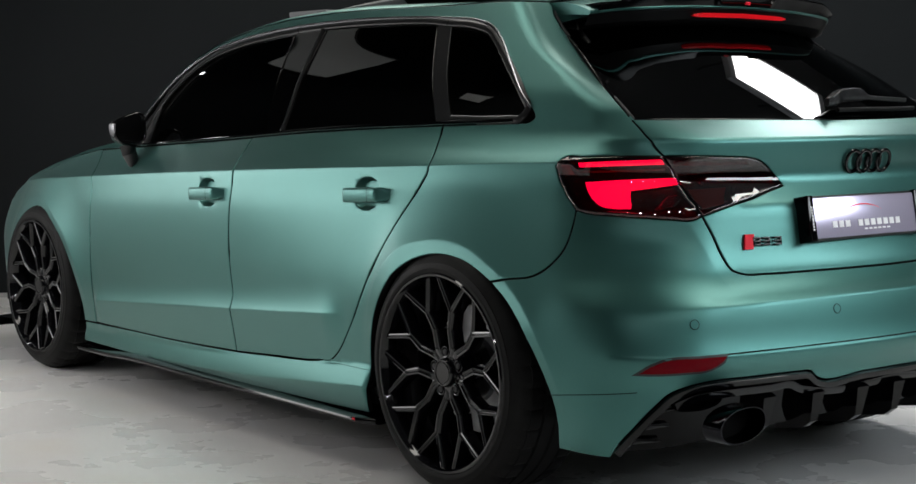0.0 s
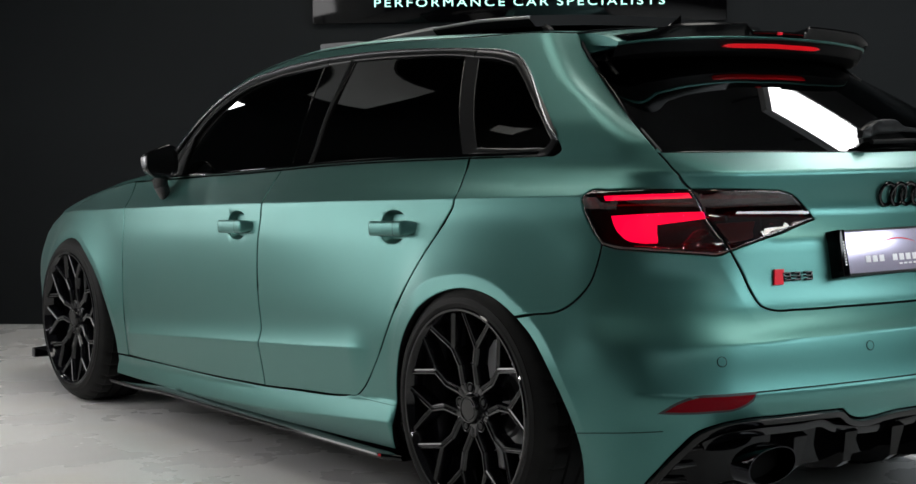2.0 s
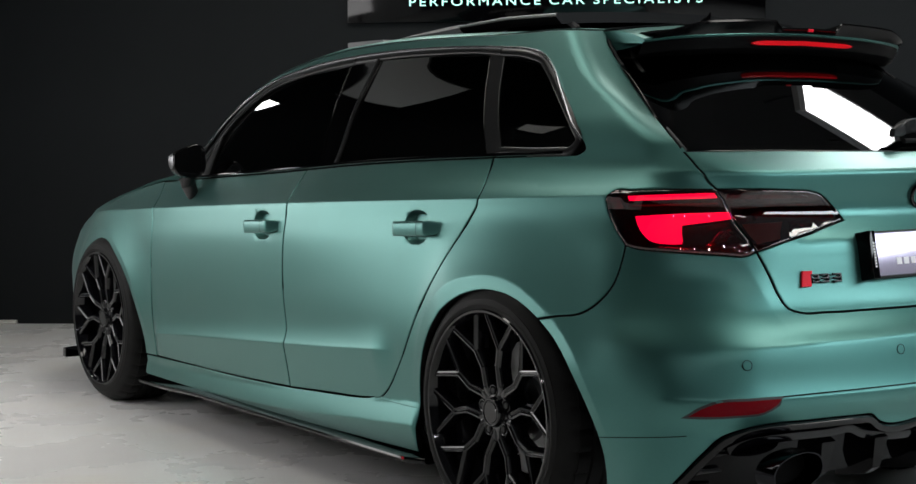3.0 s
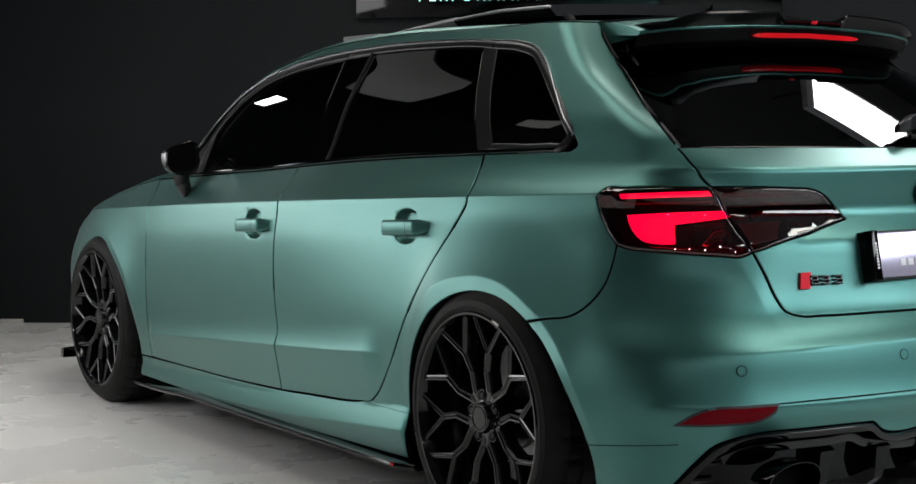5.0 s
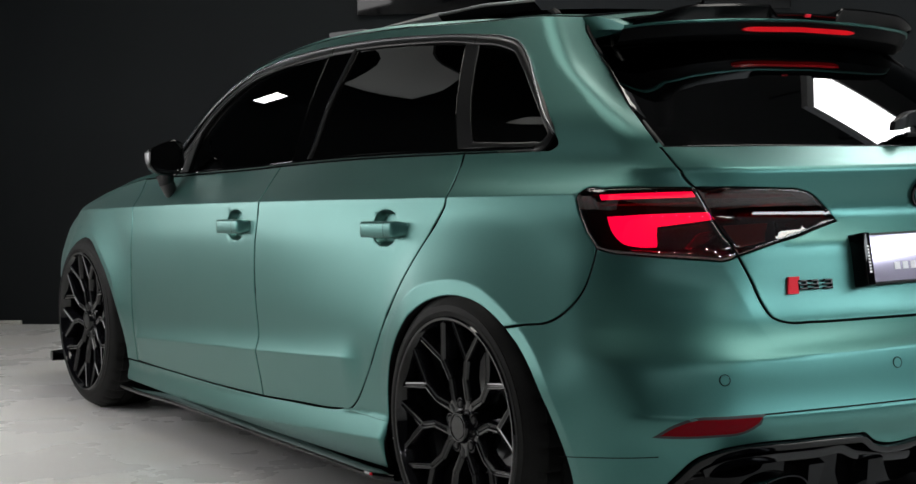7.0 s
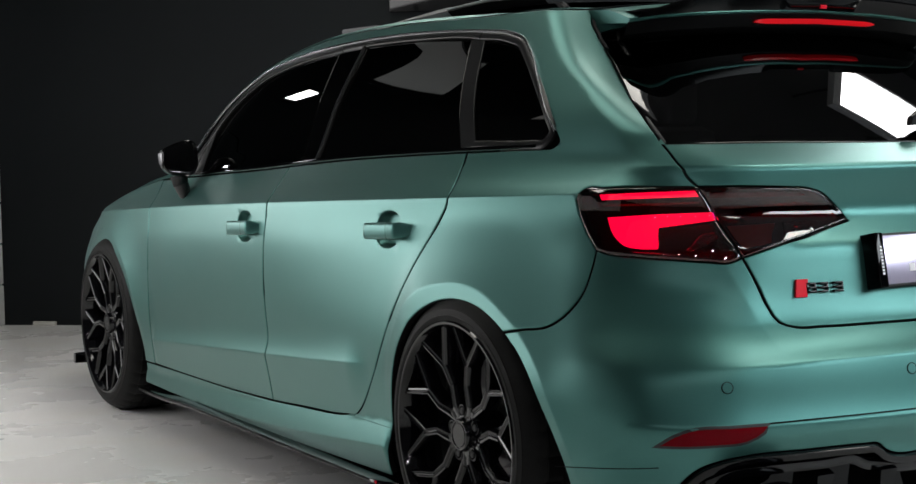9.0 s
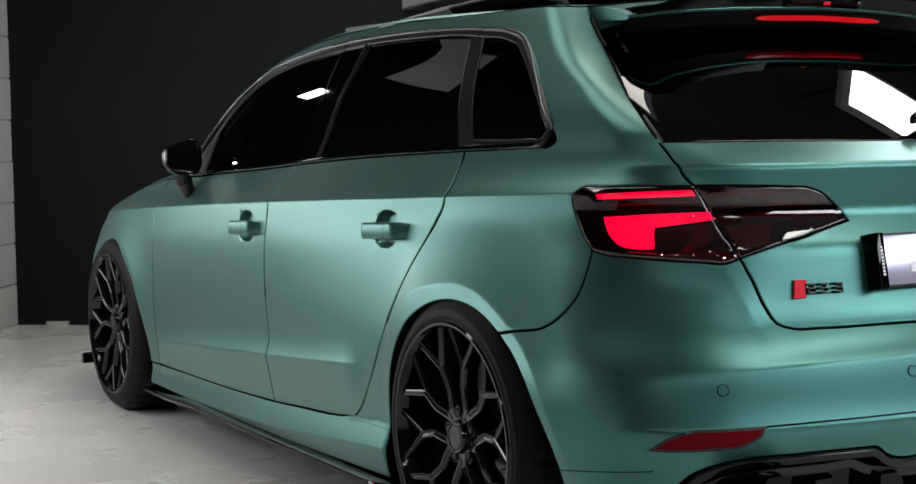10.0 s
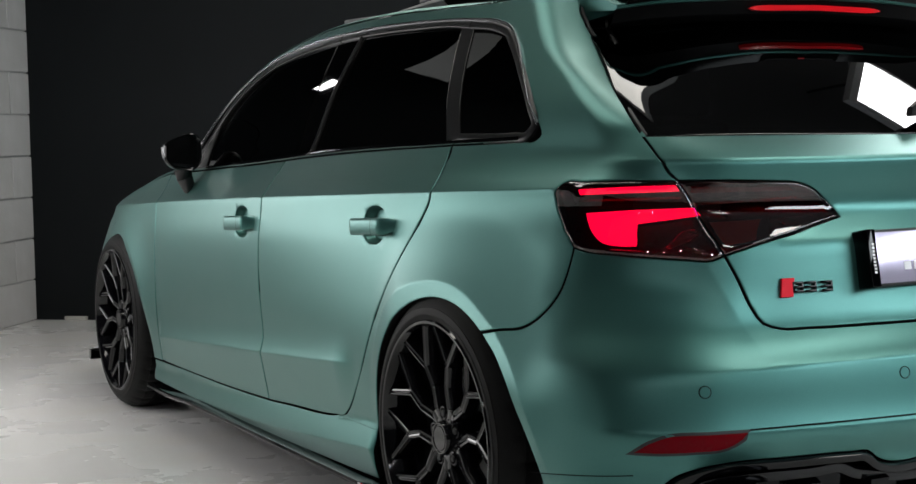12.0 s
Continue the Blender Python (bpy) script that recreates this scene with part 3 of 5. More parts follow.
for cx, cz, rx, rz in ((1.226, 0.7475, 0.061, 0.046), (0.3735, 0.7755, 0.057, 0.046)):
    for k in (0.3, 0.5, 0.66, 0.74, 0.80, 0.85, 0.90, 0.95, 1.0, 1.08):
        t = np.linspace(0, 2 * math.pi, 44, endpoint=False)
        xs, zs = cx + k * rx * np.cos(t), cz + k * rz * np.sin(t)
        FEATURES.append(np.stack([at(xs, zs), zs], 1))
for z in (0.427, 0.434, 0.438, 0.442, 0.450, 0.540, 0.549, 0.5535, 0.558, 0.566, 0.580, 0.596, 0.606, 0.616, 0.626, 0.640, 0.660, 0.780, 0.800, 0.82, 0.915, 0.922, 0.927, 0.932, 0.937, 0.942, 0.950, 0.96, 0.972):
    us = np.arange(-1.76, -0.14, 0.014) if 0.53 < z < 0.61 else np.arange(-1.72, -0.20, 0.014)
    FEATURES.append(np.stack([us, np.full(len(us), z)], 1))

zs = np.arange(0.57, 0.80, 0.008)
for d in (-0.012, -0.005, 0.0, 0.005, 0.012):
    FEATURES.append(np.stack([aft(0.53 + d + 0.39 * (zs - 0.60), zs), zs], 1))

car = thing("car", "satin green five-door hatchback on black multi-spoke wheels, parked on pale concrete", "car")

fdoor = sheet("front_door", chain(BOTTOM_F[:-1], LINE_A[:-1], BELT_F[::-1][:-1], LINE_B[::-1][:-1]), PAINT, car, "satin green front door", res=0.014, gap=0.0032)
rdoor = sheet("rear_door", chain(LINE_C[:-1], BELT_R[:-1], LINE_B[::-1][:-1], BOTTOM_R[::-1][:-1]), PAINT, car, "satin green rear door", res=0.014)
quarter = sheet("side_frame", chain(BUMPER_LINE[:-1], ARCH[:-1], on_side([(ARCH_END, 0.285), (0.585, 0.283)])[:-1], LINE_C[:-1], BELT_Q[::-1][:-1],
                                WINTOP[:-1], on_side([(1.98, 0.878), (2.01, 0.876)])[:-1], RAIL[::-1], HATCH[::-1][:-1], LAMP_TOP[::-1][:-1], LAMP_EDGE[::-1][:-1]), PAINT, car, "satin green rear quarter and roof rail", res=0.014)
sheet("front_wing", chain(FARCH[:-1], on_side([(2.99, 0.22), (3.3, 0.22), (3.4, 0.42), (3.34, 0.56), (3.1, 0.665), (2.7, 0.780), (2.4, 0.845), (2.205, 0.870)], hard=(1, 2))[:-1],
                               LINE_A[::-1][:-1], on_side([(2.14, 0.228), (2.245, 0.225)])[:-1]), PAINT, car, "satin green front wing")
skirt = sheet("side_skirt", chain(on_side([(2.26, 0.150), (1.6, 0.150), (1.0, 0.150), (0.36, 0.160)])[:-1], on_side([(0.36, 0.16), (0.335, 0.27), (0.335, 0.294)])[:-1],
                              on_side([(0.335, 0.294), (0.56, 0.292), (0.62, 0.2815), (0.70, 0.2735), (0.84, 0.2645), (1.09, 0.2475), (1.43, 0.2355), (1.90, 0.2295), (2.245, 0.223)])[:-1], on_side([(2.245, 0.223), (2.26, 0.15)])[:-1]), PAINT, car, "satin green side skirt", sink=0.002)
half = chain(BUMPER_LOW[:-1], DIFF_TOP)
top_half = chain(GATE_LINE[::-1][:-1], LAMP_LOW[:-1], BUMPER_LINE[:-1], ARCH_LOW[::-1][:-1])
bumper = sheet("rear_bumper", chain(top_half, half, mirrored(half)[1:], mirrored(top_half)[1:-1]), PAINT, car, "satin green rear bumper")
gate_half = chain(GLASS_LOW[::-1], HATCH[:np.argmin(np.abs(HATCH[:, 1] - 0.982)) + 1][::-1][:-1], LAMP_IN[:-1], LAMP_INLOW[:-1], GATE_LINE[:-1])
sheet("tailgate", chain(gate_half, mirrored(gate_half)), PAINT, car, "satin green tailgate")
hatch_up = HATCH[np.argmin(np.abs(HATCH[:, 1] - 0.982)):]

# ---- glass, window backing, roof ----
def side_poly(points, **kw):
    return on_side(points, closed=True, **kw)


sheet("front_door_glass", side_poly([(1.045, 0.930), (1.35, 0.915), (1.62, 0.902), (1.80, 0.893), (1.775, 0.985), (1.69, 1.087), (1.57, 1.172), (1.41, 1.217), (1.22, 1.243), (1.115, 1.252)], hard=(0, 3, 9)), TINTFRONT, car, "tinted front window", gap=0, lip=0.004, sink=0.004, edge=0.001)
sheet("rear_door_glass", side_poly([(0.925, 0.940), (0.55, 0.957), (0.195, 0.972), (0.27, 1.10), (0.355, 1.243), (0.62, 1.256), (0.925, 1.258), (0.93, 1.10)], hard=(0, 2, 4, 6)), TINT, car, "black tinted rear window", gap=0, lip=0.004, sink=0.005, edge=0.001)
sheet("quarter_glass", side_poly([(0.12, 0.978), (-0.09, 0.985), (-0.125, 0.990), (-0.138, 1.010), (-0.11, 1.038), (-0.03, 1.106), (0.06, 1.177), (0.105, 1.206), (0.17, 1.222), (0.28, 1.233), (0.20, 1.10)], hard=(0, 9)), TINT, car, "black tinted quarter window", gap=0, lip=0.004, sink=0.005, edge=0.001)
# black sheet added behind all side panes; it darkens them and hides the cabin
sheet("window_backing", chain(BELT_Q[:-1], BELT_R[:-1], BELT_F[:int(len(BELT_F) * 0.8)], WINTOP[::-1]), VOID, car, "black backing sheet behind the side windows", gap=0.0, lip=0.006, sink=0.014, edge=0.001)

# chrome strip along the top of the windows and black strip at the belt
ribbon("window_trim", WINTOP[8:], 0.0085, SMOKE, car, "black chrome window trim", rise=0.006)
ribbon("belt_trim", chain(BELT_Q[:-1], BELT_R[:-1], BELT_F[:int(len(BELT_F) * 0.78)]) + np.array([0, 0.005]), 0.011, GLOSS, car, "gloss black belt trim", rise=0.006)
PILLAR = side_poly([(1.035, 0.930), (0.93, 0.936), (0.935, 1.10), (0.935, 1.260), (1.11, 1.258), (1.07, 1.10)], hard=(0, 1, 3, 4))
sheet("centre_pillar", PILLAR, PILLARBLACK, car, "gloss black centre pillar", gap=0, lip=0.006, sink=0.003, edge=0.0015)
DIVIDER = side_poly([(0.19, 0.974), (0.125, 0.977), (0.205, 1.10), (0.286, 1.246), (0.353, 1.252), (0.265, 1.10)], hard=(0, 1, 3, 4))
sheet("rear_pillar_trim", DIVIDER, FRAME, car, "satin grey-black window divider", gap=0, lip=0.006, sink=0.002, edge=0.0015)
ribbon("window_frame", on_side([(1.09, 1.264), (1.25, 1.252), (1.43, 1.230), (1.60, 1.190), (1.73, 1.115), (1.82, 1.02), (1.86, 0.95), (1.88, 0.895)]), 0.024, FRAME, car, "satin grey-black window frame", rise=0.004)
ribbon("window_frame", on_side([(0.302, 1.251), (0.36, 1.257), (0.62, 1.268), (0.93, 1.269), (1.085, 1.264)]), 0.022, FRAME, car, "satin grey-black window frame", rise=0.004)
ribbon("window_frame", on_side([(0.13, 0.980), (-0.09, 0.980), (-0.135, 0.983), (-0.153, 1.005), (-0.12, 1.045), (-0.04, 1.115), (0.05, 1.187), (0.095, 1.217), (0.165, 1.236), (0.298, 1.2505)]), 0.022, FRAME, car, "satin grey-black window frame", rise=0.004)

ribbon("window_frame", on_side([(0.948, 1.262), (0.942, 1.10), (0.932, 0.943)]), 0.010, FRAME, car, "satin grey-black window frame", rise=0.005)

ROOF_EDGE = table([-0.05, 0.0, 0.27, 0.54, 0.85, 1.2, 1.4, 1.6, 1.75, 1.87, 2.01], [1.285, 1.290, 1.308, 1.321, 1.329, 1.317, 1.292, 1.244, 1.170, 1.058, 0.884])
rail_line = RAIL
P0, N0 = normals(skin, rail_line[:, 0], rail_line[:, 1])


def roof_row(p, s):
    """Points on the roof at s from 0 (rail) to 1 (inner edge of the green strip), and past it to 2 (middle)."""
    x, y0, z0 = p
    e = max(float(ROOF_EDGE(x)), z0 + 0.004)
    ye = y0 - 0.085
    if s <= 1:
        a, b, c = np.array([x, y0, z0]), np.array([x, y0 - 0.012, z0 + 0.75 * (e - z0)]), np.array([x, ye, e])
        return (1 - s) ** 2 * a + 2 * s * (1 - s) * b + s * s * c
    k = 2 - s
    y = ye * k
    slope = float(ease(1.35, 2.0, x))
    return np.array([x + 0.28 * slope * (1 - k * k), y, e + 0.030 * (1 - slope) * (1 - k * k)])


bm = bmesh.new()
strip(bm, [[roof_row(p, s) for s in np.linspace(0, 1, 8)] for p in P0])
bmesh.ops.recalc_face_normals(bm, faces=bm.faces)
part("roof_rail", bm, PAINT, car, "satin green roof edge")
bm = bmesh.new()
strip(bm, [[roof_row(p, s) for s in np.linspace(0, 1, 8)] for p in P0 * np.array([1, 1, 1])])
for v in bm.verts:
    v.co.y *= -1
bmesh.ops.recalc_face_normals(bm, faces=bm.faces)
part("roof_rail", bm, PAINT, car, "satin green roof edge")
bm = bmesh.new()
rows = []
for p in P0:
    left = [roof_row(p, s) - np.array([0, 0, 0.004]) for s in np.linspace(1, 2, 9)]
    rows.append(left + [q * np.array([1, -1, 1]) for q in left[-2::-1]])
strip(bm, rows)
bmesh.ops.recalc_face_normals(bm, faces=bm.faces)
part("roof_panel", bm, GLOSS, car, "black glass roof and windscreen")

# far flank, closing the car
gu, gz = np.meshgrid(np.linspace(-0.15, 3.7, 60), np.linspace(0.15, 1.30, 30), indexing="ij")
far = skin(gu, gz)
RAIL_X, RAIL_Z = P0[:, 0], P0[:, 2]
bm = bmesh.new()
rows = []
for i in range(60):
    row = []
    for j in range(30):
        q = far[i, j]
        top = float(np.interp(q[0], RAIL_X, RAIL_Z)) if q[0] < 2.01 else max(0.70, 0.876 - 0.09 * (q[0] - 2.01))
        z = min(q[2], top)
        row.append((q[0], -float(half_width(q[0], z)), z))
    rows.append(row)
strip(bm, rows)
bmesh.ops.recalc_face_normals(bm, faces=bm.faces)
part("far_flank", bm, PAINT, car, "satin green far side of the car")

# bonnet
bm = bmesh.new()
rows = []
for x in np.linspace(1.98, 3.36, 24):
    z0 = float(np.interp(x, [1.98, 2.205, 2.4, 2.7, 3.1, 3.36], [0.876, 0.870, 0.845, 0.780, 0.665, 0.55]))
    y0 = float(half_width(x, z0)) - 0.002
    zc = float(np.interp(x, [1.98, 2.3, 2.7, 3.1, 3.36], [0.93, 0.915, 0.85, 0.755, 0.62]))
    rows.append([(x, y0 * math.cos(a) ** 0.8 if math.cos(a) > 1e-6 else 0.0, z0 + (zc - z0) * math.sin(a)) for a in np.linspace(0, math.pi / 2, 12)])
rows = [r + [(x, -y, z) for x, y, z in r[-2::-1]] for r in rows]
strip(bm, rows)
bmesh.ops.recalc_face_normals(bm, faces=bm.faces)
part("bonnet", bm, PAINT, car, "satin green bonnet")
bm = bmesh.new()
strip(bm, [[(3.36 + 0.08 * (1 - (k / 6) ** 2), 0.62 * k / 6, z) for k in range(-6, 7)] for z in (0.15, 0.3, 0.45, 0.53)])
part("front_bumper", bm, PAINT, car, "satin green front bumper")

# dark shell behind the panels and floor of the car
inner = chain(on_side([(-0.40, 0.20), (-0.41, 0.34), (-0.385, 0.43), (-0.315, 0.516), (-0.225, 0.591), (-0.15, 0.622), (-0.05, 0.644), (0.04, 0.643), (0.12, 0.624), (0.20, 0.575), (0.26, 0.505), (0.30, 0.434), (0.33, 0.367), (0.345, 0.17)])[:-1],
              on_side([(0.345, 0.17), (1.2, 0.16), (2.24, 0.16)])[:-1],
              on_side([(2.24, 0.16), (2.245, 0.323), (2.28, 0.480), (2.37, 0.588), (2.50, 0.632), (2.62, 0.644), (2.74, 0.63), (2.85, 0.582), (2.94, 0.48), (2.99, 0.36), (3.0, 0.2)])[:-1],
              on_side([(3.0, 0.2), (3.35, 0.3), (3.33, 0.62), (3.0, 0.70), (2.4, 0.83), (2.1, 0.86), (1.6, 0.885), (1.09, 0.915), (0.155, 0.955), (-0.2, 0.965)]),
              on_side([(-0.2, 0.965), (-0.205, 1.0), (-0.06, 1.135), (0.03, 1.22), (0.05, 1.28)]), HATCH[::-1][4:-1] + np.array([0.006, 0]),
              [(-0.50, 0.86), (-0.60, 0.86)], [(-0.60, 0.40), (-0.20, 0.30)])
sheet("inner_shell", inner, VOID, car, "black inner body", gap=0, lip=0.01, sink=0.034, res=0.03)
bm = bmesh.new()
box(bm, (-0.50, -0.70, 0.20), (3.3, 0.70, 0.24))
part("underbody", bm, VOID, car, "black underside")
for cx in (-0.03, 2.631):
    for sy in (1, -1):
        bm = bmesh.new()
        spun(bm, [(0.40, 0.80 * sy), (0.40, 0.50 * sy), (0.02, 0.50 * sy)], 40, start=-0.25, end=math.pi + 0.25)
        part("wheel_well", bm, VOID, car, "black wheel arch liner", m=pose(cx, 0, 0.30))

# rear lamps
def lamp(side):
    f = (lambda l: l) if side > 0 else mirrored
    outer = chain(LAMP_SPLIT[:-1], LAMP_LOW[:-1], LAMP_EDGE[:-1], LAMP_TOP[:-1])
    inn = chain(LAMP_IN[:-1], LAMP_INLOW[:-1], LAMP_SPLIT[::-1][:-1])
    made = []
    for name, line, label in (("rear_lamp", outer, "smoked red rear lamp, lit"), ("tailgate_lamp", inn, "smoked red inner rear lamp")):
        back = sheet(name, f(line), LAMPBACK, car, label, gap=0.001, lip=0.03, sink=0.013, edge=0.001)
        sheet("lamp_lens", f(line), LENS, back, "smoked red lens", gap=0.0008, lip=0.012, sink=-0.005, edge=0.006 if name == "rear_lamp" else 0.003)
        made.append(back)
    return made


lamp_l = lamp(1)
lamp_r = lamp(-1)

# rear window
def glass_face(u, z):
    """The rear window: straight lines from its lower to its upper edge."""
    s = ((np.asarray(z, float) - 0.985) / 0.255)[..., None]
    return skin(u, np.full_like(z, 0.985)) * (1 - s) + skin(u, np.full_like(z, 1.24)) * s + np.array([-0.57, 0, 0.82]) * (0.020 * s * (1 - s) - 0.013 * s * s)


gh = chain(GLASS_LOW[::-1][:-1], (hatch_up + np.array([0.014, 0]))[1:-1], [(-0.44, 1.275), (-0.95, 1.275)])
sheet("rear_window", chain(gh[:-1], [(-0.95, 1.275)], mirrored(gh[:-1])), TINT, car, "black tinted rear window", gap=0.002, lip=0.006, sink=0.004, edge=0.001, surface=glass_face)
# added strips that cover the uneven gap beside the rear window
ribbon("hatch_gap_cover", hatch_up + np.array([-0.006, 0]), 0.007, DARK, car, "black strip covering the rear window gap", rise=0.002, sink=0.003)
ribbon("hatch_gap_cover", mirrored(hatch_up + np.array([-0.006, 0])), 0.007, DARK, car, "black strip covering the rear window gap", rise=0.002, sink=0.003)


# ---- wheels ----
def wheel(name, m):
    w = thing(name, "gloss black forged multi-spoke wheel with low-profile tyre", "wheel", m)
    w.parent = car
    bm = bmesh.new()
    prof = [(0.252, -0.012), (0.2585, -0.003), (0.265, 0.0015), (0.274, 0.0020), (0.2745, 0.0008), (0.288, -0.002), (0.2885, -0.004), (0.300, -0.010), (0.310, -0.020), (0.317, -0.032), (0.3225, -0.046)]
    for a, b in ((-0.046, -0.082), (-0.092, -0.126), (-0.138, -0.174), (-0.184, -0.222)):
        prof += [(0.3250, a), (0.3255, b), (0.3185, b - 0.002), (0.3185, b - 0.008)]
    prof = prof[:-2] + [(0.316, -0.240), (0.29, -0.25), (0.245, -0.235)]
    steps = 216
    rows = []
    for k in range(steps):
        an = 2 * math.pi * k / steps
        row = []
        for rr, al in prof:
            cut = 0.006 if (k % 6 == 0 and rr > 0.3155 and (al > -0.086 or al < -0.18)) else 0.0
            row.append(((rr - cut) * math.cos(an), al, (rr - cut) * math.sin(an)))
        rows.append(row)
    vs = [[bm.verts.new(p) for p in row] for row in rows]
    for i in range(steps):
        a, b = vs[i], vs[(i + 1) % steps]
        for k in range(len(prof) - 1):
            bm.faces.new((a[k], a[k + 1], b[k + 1], b[k]))
    bmesh.ops.recalc_face_normals(bm, faces=bm.faces)
    part("tyre", bm, RUBBER, w, "black rubber tyre")
    bm = bmesh.new()
    spun(bm, [(0.2615, -0.010), (0.2625, 0.000), (0.259, 0.004), (0.2535, 0.003), (0.249, -0.006), (0.245, -0.012), (0.241, -0.05), (0.230, -0.11), (0.222, -0.225), (0.25, -0.235)], 96)
    bmesh.ops.recalc_face_normals(bm, faces=bm.faces)
    part("rim", bm, WHEELPAINT, w, "gloss black rim")

    def polar(rn, deg, y):
        return Vector((0.2535 * rn * math.cos(radians(deg)), y, 0.2535 * rn * math.sin(radians(deg))))

    def face_y(rn):
        return -0.030 + 0.024 * rn ** 1.6

    def bar(bm, a, b, wa, wb, depth=0.028):
        d = (b - a).normalized()
        s = d.cross(Vector((0, 1, 0))).normalized()
        rows = []
        for p, wd in ((a, wa), (b, wb)):
            rows.append([p + s * wd * c + Vector((0, h, 0)) for c, h in ((-0.62, -depth), (-0.55, -0.008), (-0.36, -0.001), (-0.17, 0.0), (0, -0.0025), (0.17, 0.0), (0.36, -0.001), (0.55, -0.008), (0.62, -depth))])
        vs = strip(bm, rows)
        bm.faces.new(vs[0])
        bm.faces.new(vs[1][::-1])

    for k in range(5):
        bm = bmesh.new()
        th = 47 + 72 * k
        fork = polar(0.27, th, face_y(0.27))
        bar(bm, polar(0.13, th, -0.030), fork, 0.042, 0.036, 0.034)
        for sg in (-1, 1):
            f0 = polar(0.28, th + sg * 11, face_y(0.28))
            kink, node = polar(0.465, th + sg * 20.5, face_y(0.465)), polar(0.655, th + sg * 18, face_y(0.655))
            bar(bm, polar(0.20, th + sg * 7, -0.030), f0, 0.028, 0.025, 0.034)
            bar(bm, f0, kink, 0.025, 0.0235, 0.034)
            bar(bm, kink, node, 0.0235, 0.0225, 0.034)
            for dd in (5, 31):
                bar(bm, node, polar(1.0, th + sg * dd, -0.006), 0.0195, 0.0165, 0.036)
        bmesh.ops.recalc_face_normals(bm, faces=bm.faces)
        part("spoke", bm, WHEELPAINT, w, "gloss black forked spoke")
    bm = bmesh.new()
    spun(bm, [(0.0005, -0.0150), (0.026, -0.0150), (0.0275, -0.0172), (0.0300, -0.0172), (0.0315, -0.0145), (0.0345, -0.0145), (0.0365, -0.0170), (0.038, -0.024), (0.0395, -0.029), (0.048, -0.030), (0.062, -0.032), (0.069, -0.037), (0.073, -0.050), (0.074, -0.09)], 48)
    bmesh.ops.recalc_face_normals(bm, faces=bm.faces)
    part("hub", bm, WHEELPAINT, w, "gloss black hub with centre cap")
    for k in range(5):
        p = polar(0.212, 47 + 36 + 72 * k, -0.0300)
        bm = bmesh.new()
        spun(bm, [(0.0125, -0.010), (0.0125, 0.0015), (0.0150, 0.0022), (0.0168, 0.0008), (0.0172, -0.006)], 24)
        bmesh.ops.recalc_face_normals(bm, faces=bm.faces)
        seat = part("bolt_seat", bm, WHEELPAINT, w, "gloss black bolt recess", m=Matrix.Translation(p))
        # flat black disc in place of the shade inside a bolt hole
        bm = bmesh.new()
        spun(bm, [(0.0005, 0.0004), (0.0124, 0.0004)], 24)
        bmesh.ops.recalc_face_normals(bm, faces=bm.faces)
        part("recess", bm, VOID, seat, "dark bolt hole")
        bm = bmesh.new()
        bmesh.ops.create_cone(bm, cap_ends=True, segments=6, radius1=0.0085, radius2=0.0078, depth=0.004, matrix=Matrix.Translation((0, 0.0015, 0)) @ Matrix.Rotation(radians(-90), 4, "X"))
        part("wheel_bolt", bm, DARK, seat, "black wheel bolt", smooth=False)
    bm = bmesh.new()
    spun(bm, [(0.05, -0.115), (0.085, -0.115), (0.088, -0.13), (0.168, -0.13), (0.170, -0.132), (0.170, -0.152), (0.09, -0.152)], 64)
    bmesh.ops.recalc_face_normals(bm, faces=bm.faces)
    part("brake_disc", bm, STEEL, w, "bare steel brake disc")
    return w


rear_wheel = wheel("rear_wheel", pose(0, 0.860, 0.325))
front_wheel = wheel("front_wheel", pose(2.631, 0.852, 0.325))
for x in (0, 2.631):
    o = copy_thing(rear_wheel, pose(x, -0.842, 0.325, 0, 0, 180))

# ---- room ----
def room_part(name, lo, hi, mat, label, category, kind="structure"):
    ob = part(name, slab(lo, hi), mat, None, label, smooth=False, m=ROOM)
    return tagged(ob, label, category, kind=kind)


room_part("floor", (-0.3, -0.3, -0.2), (WIDE + 0.3, DEEP + 0.3, 0.0), FLOOR, "pale polished concrete floor with faint stains", "floor")
room_part("wall_dark", (0, -0.2, 0), (WIDE, 0.0, HIGH), WALLDARK, "smooth unseen charcoal wall, dark for the bumper corner's reflection", "wall")
wall_block = room_part("wall_block", (-0.2, -0.2, 0), (0.0, BLOCKS, 1.81), MORTAR, "white painted concrete block wall", "wall")
# out of view; added dark so the bumper corner mirrors no white blocks
room_part("wall_plain", (-0.2, BLOCKS, 0), (0.012, DEEP, 1.81), WALLDARK, "unseen charcoal wall, dark for the bumper corner's reflection", "wall")
room_part("wall_upper", (-0.2, -0.2, 1.81), (0.02, DEEP, HIGH), WALLDARK, "charcoal painted upper wall", "wall")
room_part("wall_side", (WIDE, -0.2, 0), (WIDE + 0.2, DEEP, 1.81), WALLDARK, "charcoal painted side wall", "wall")
room_part("wall_side_upper", (WIDE - 0.02, -0.2, 1.81), (WIDE + 0.2, DEEP, HIGH), WALLDARK, "charcoal painted upper side wall", "wall")
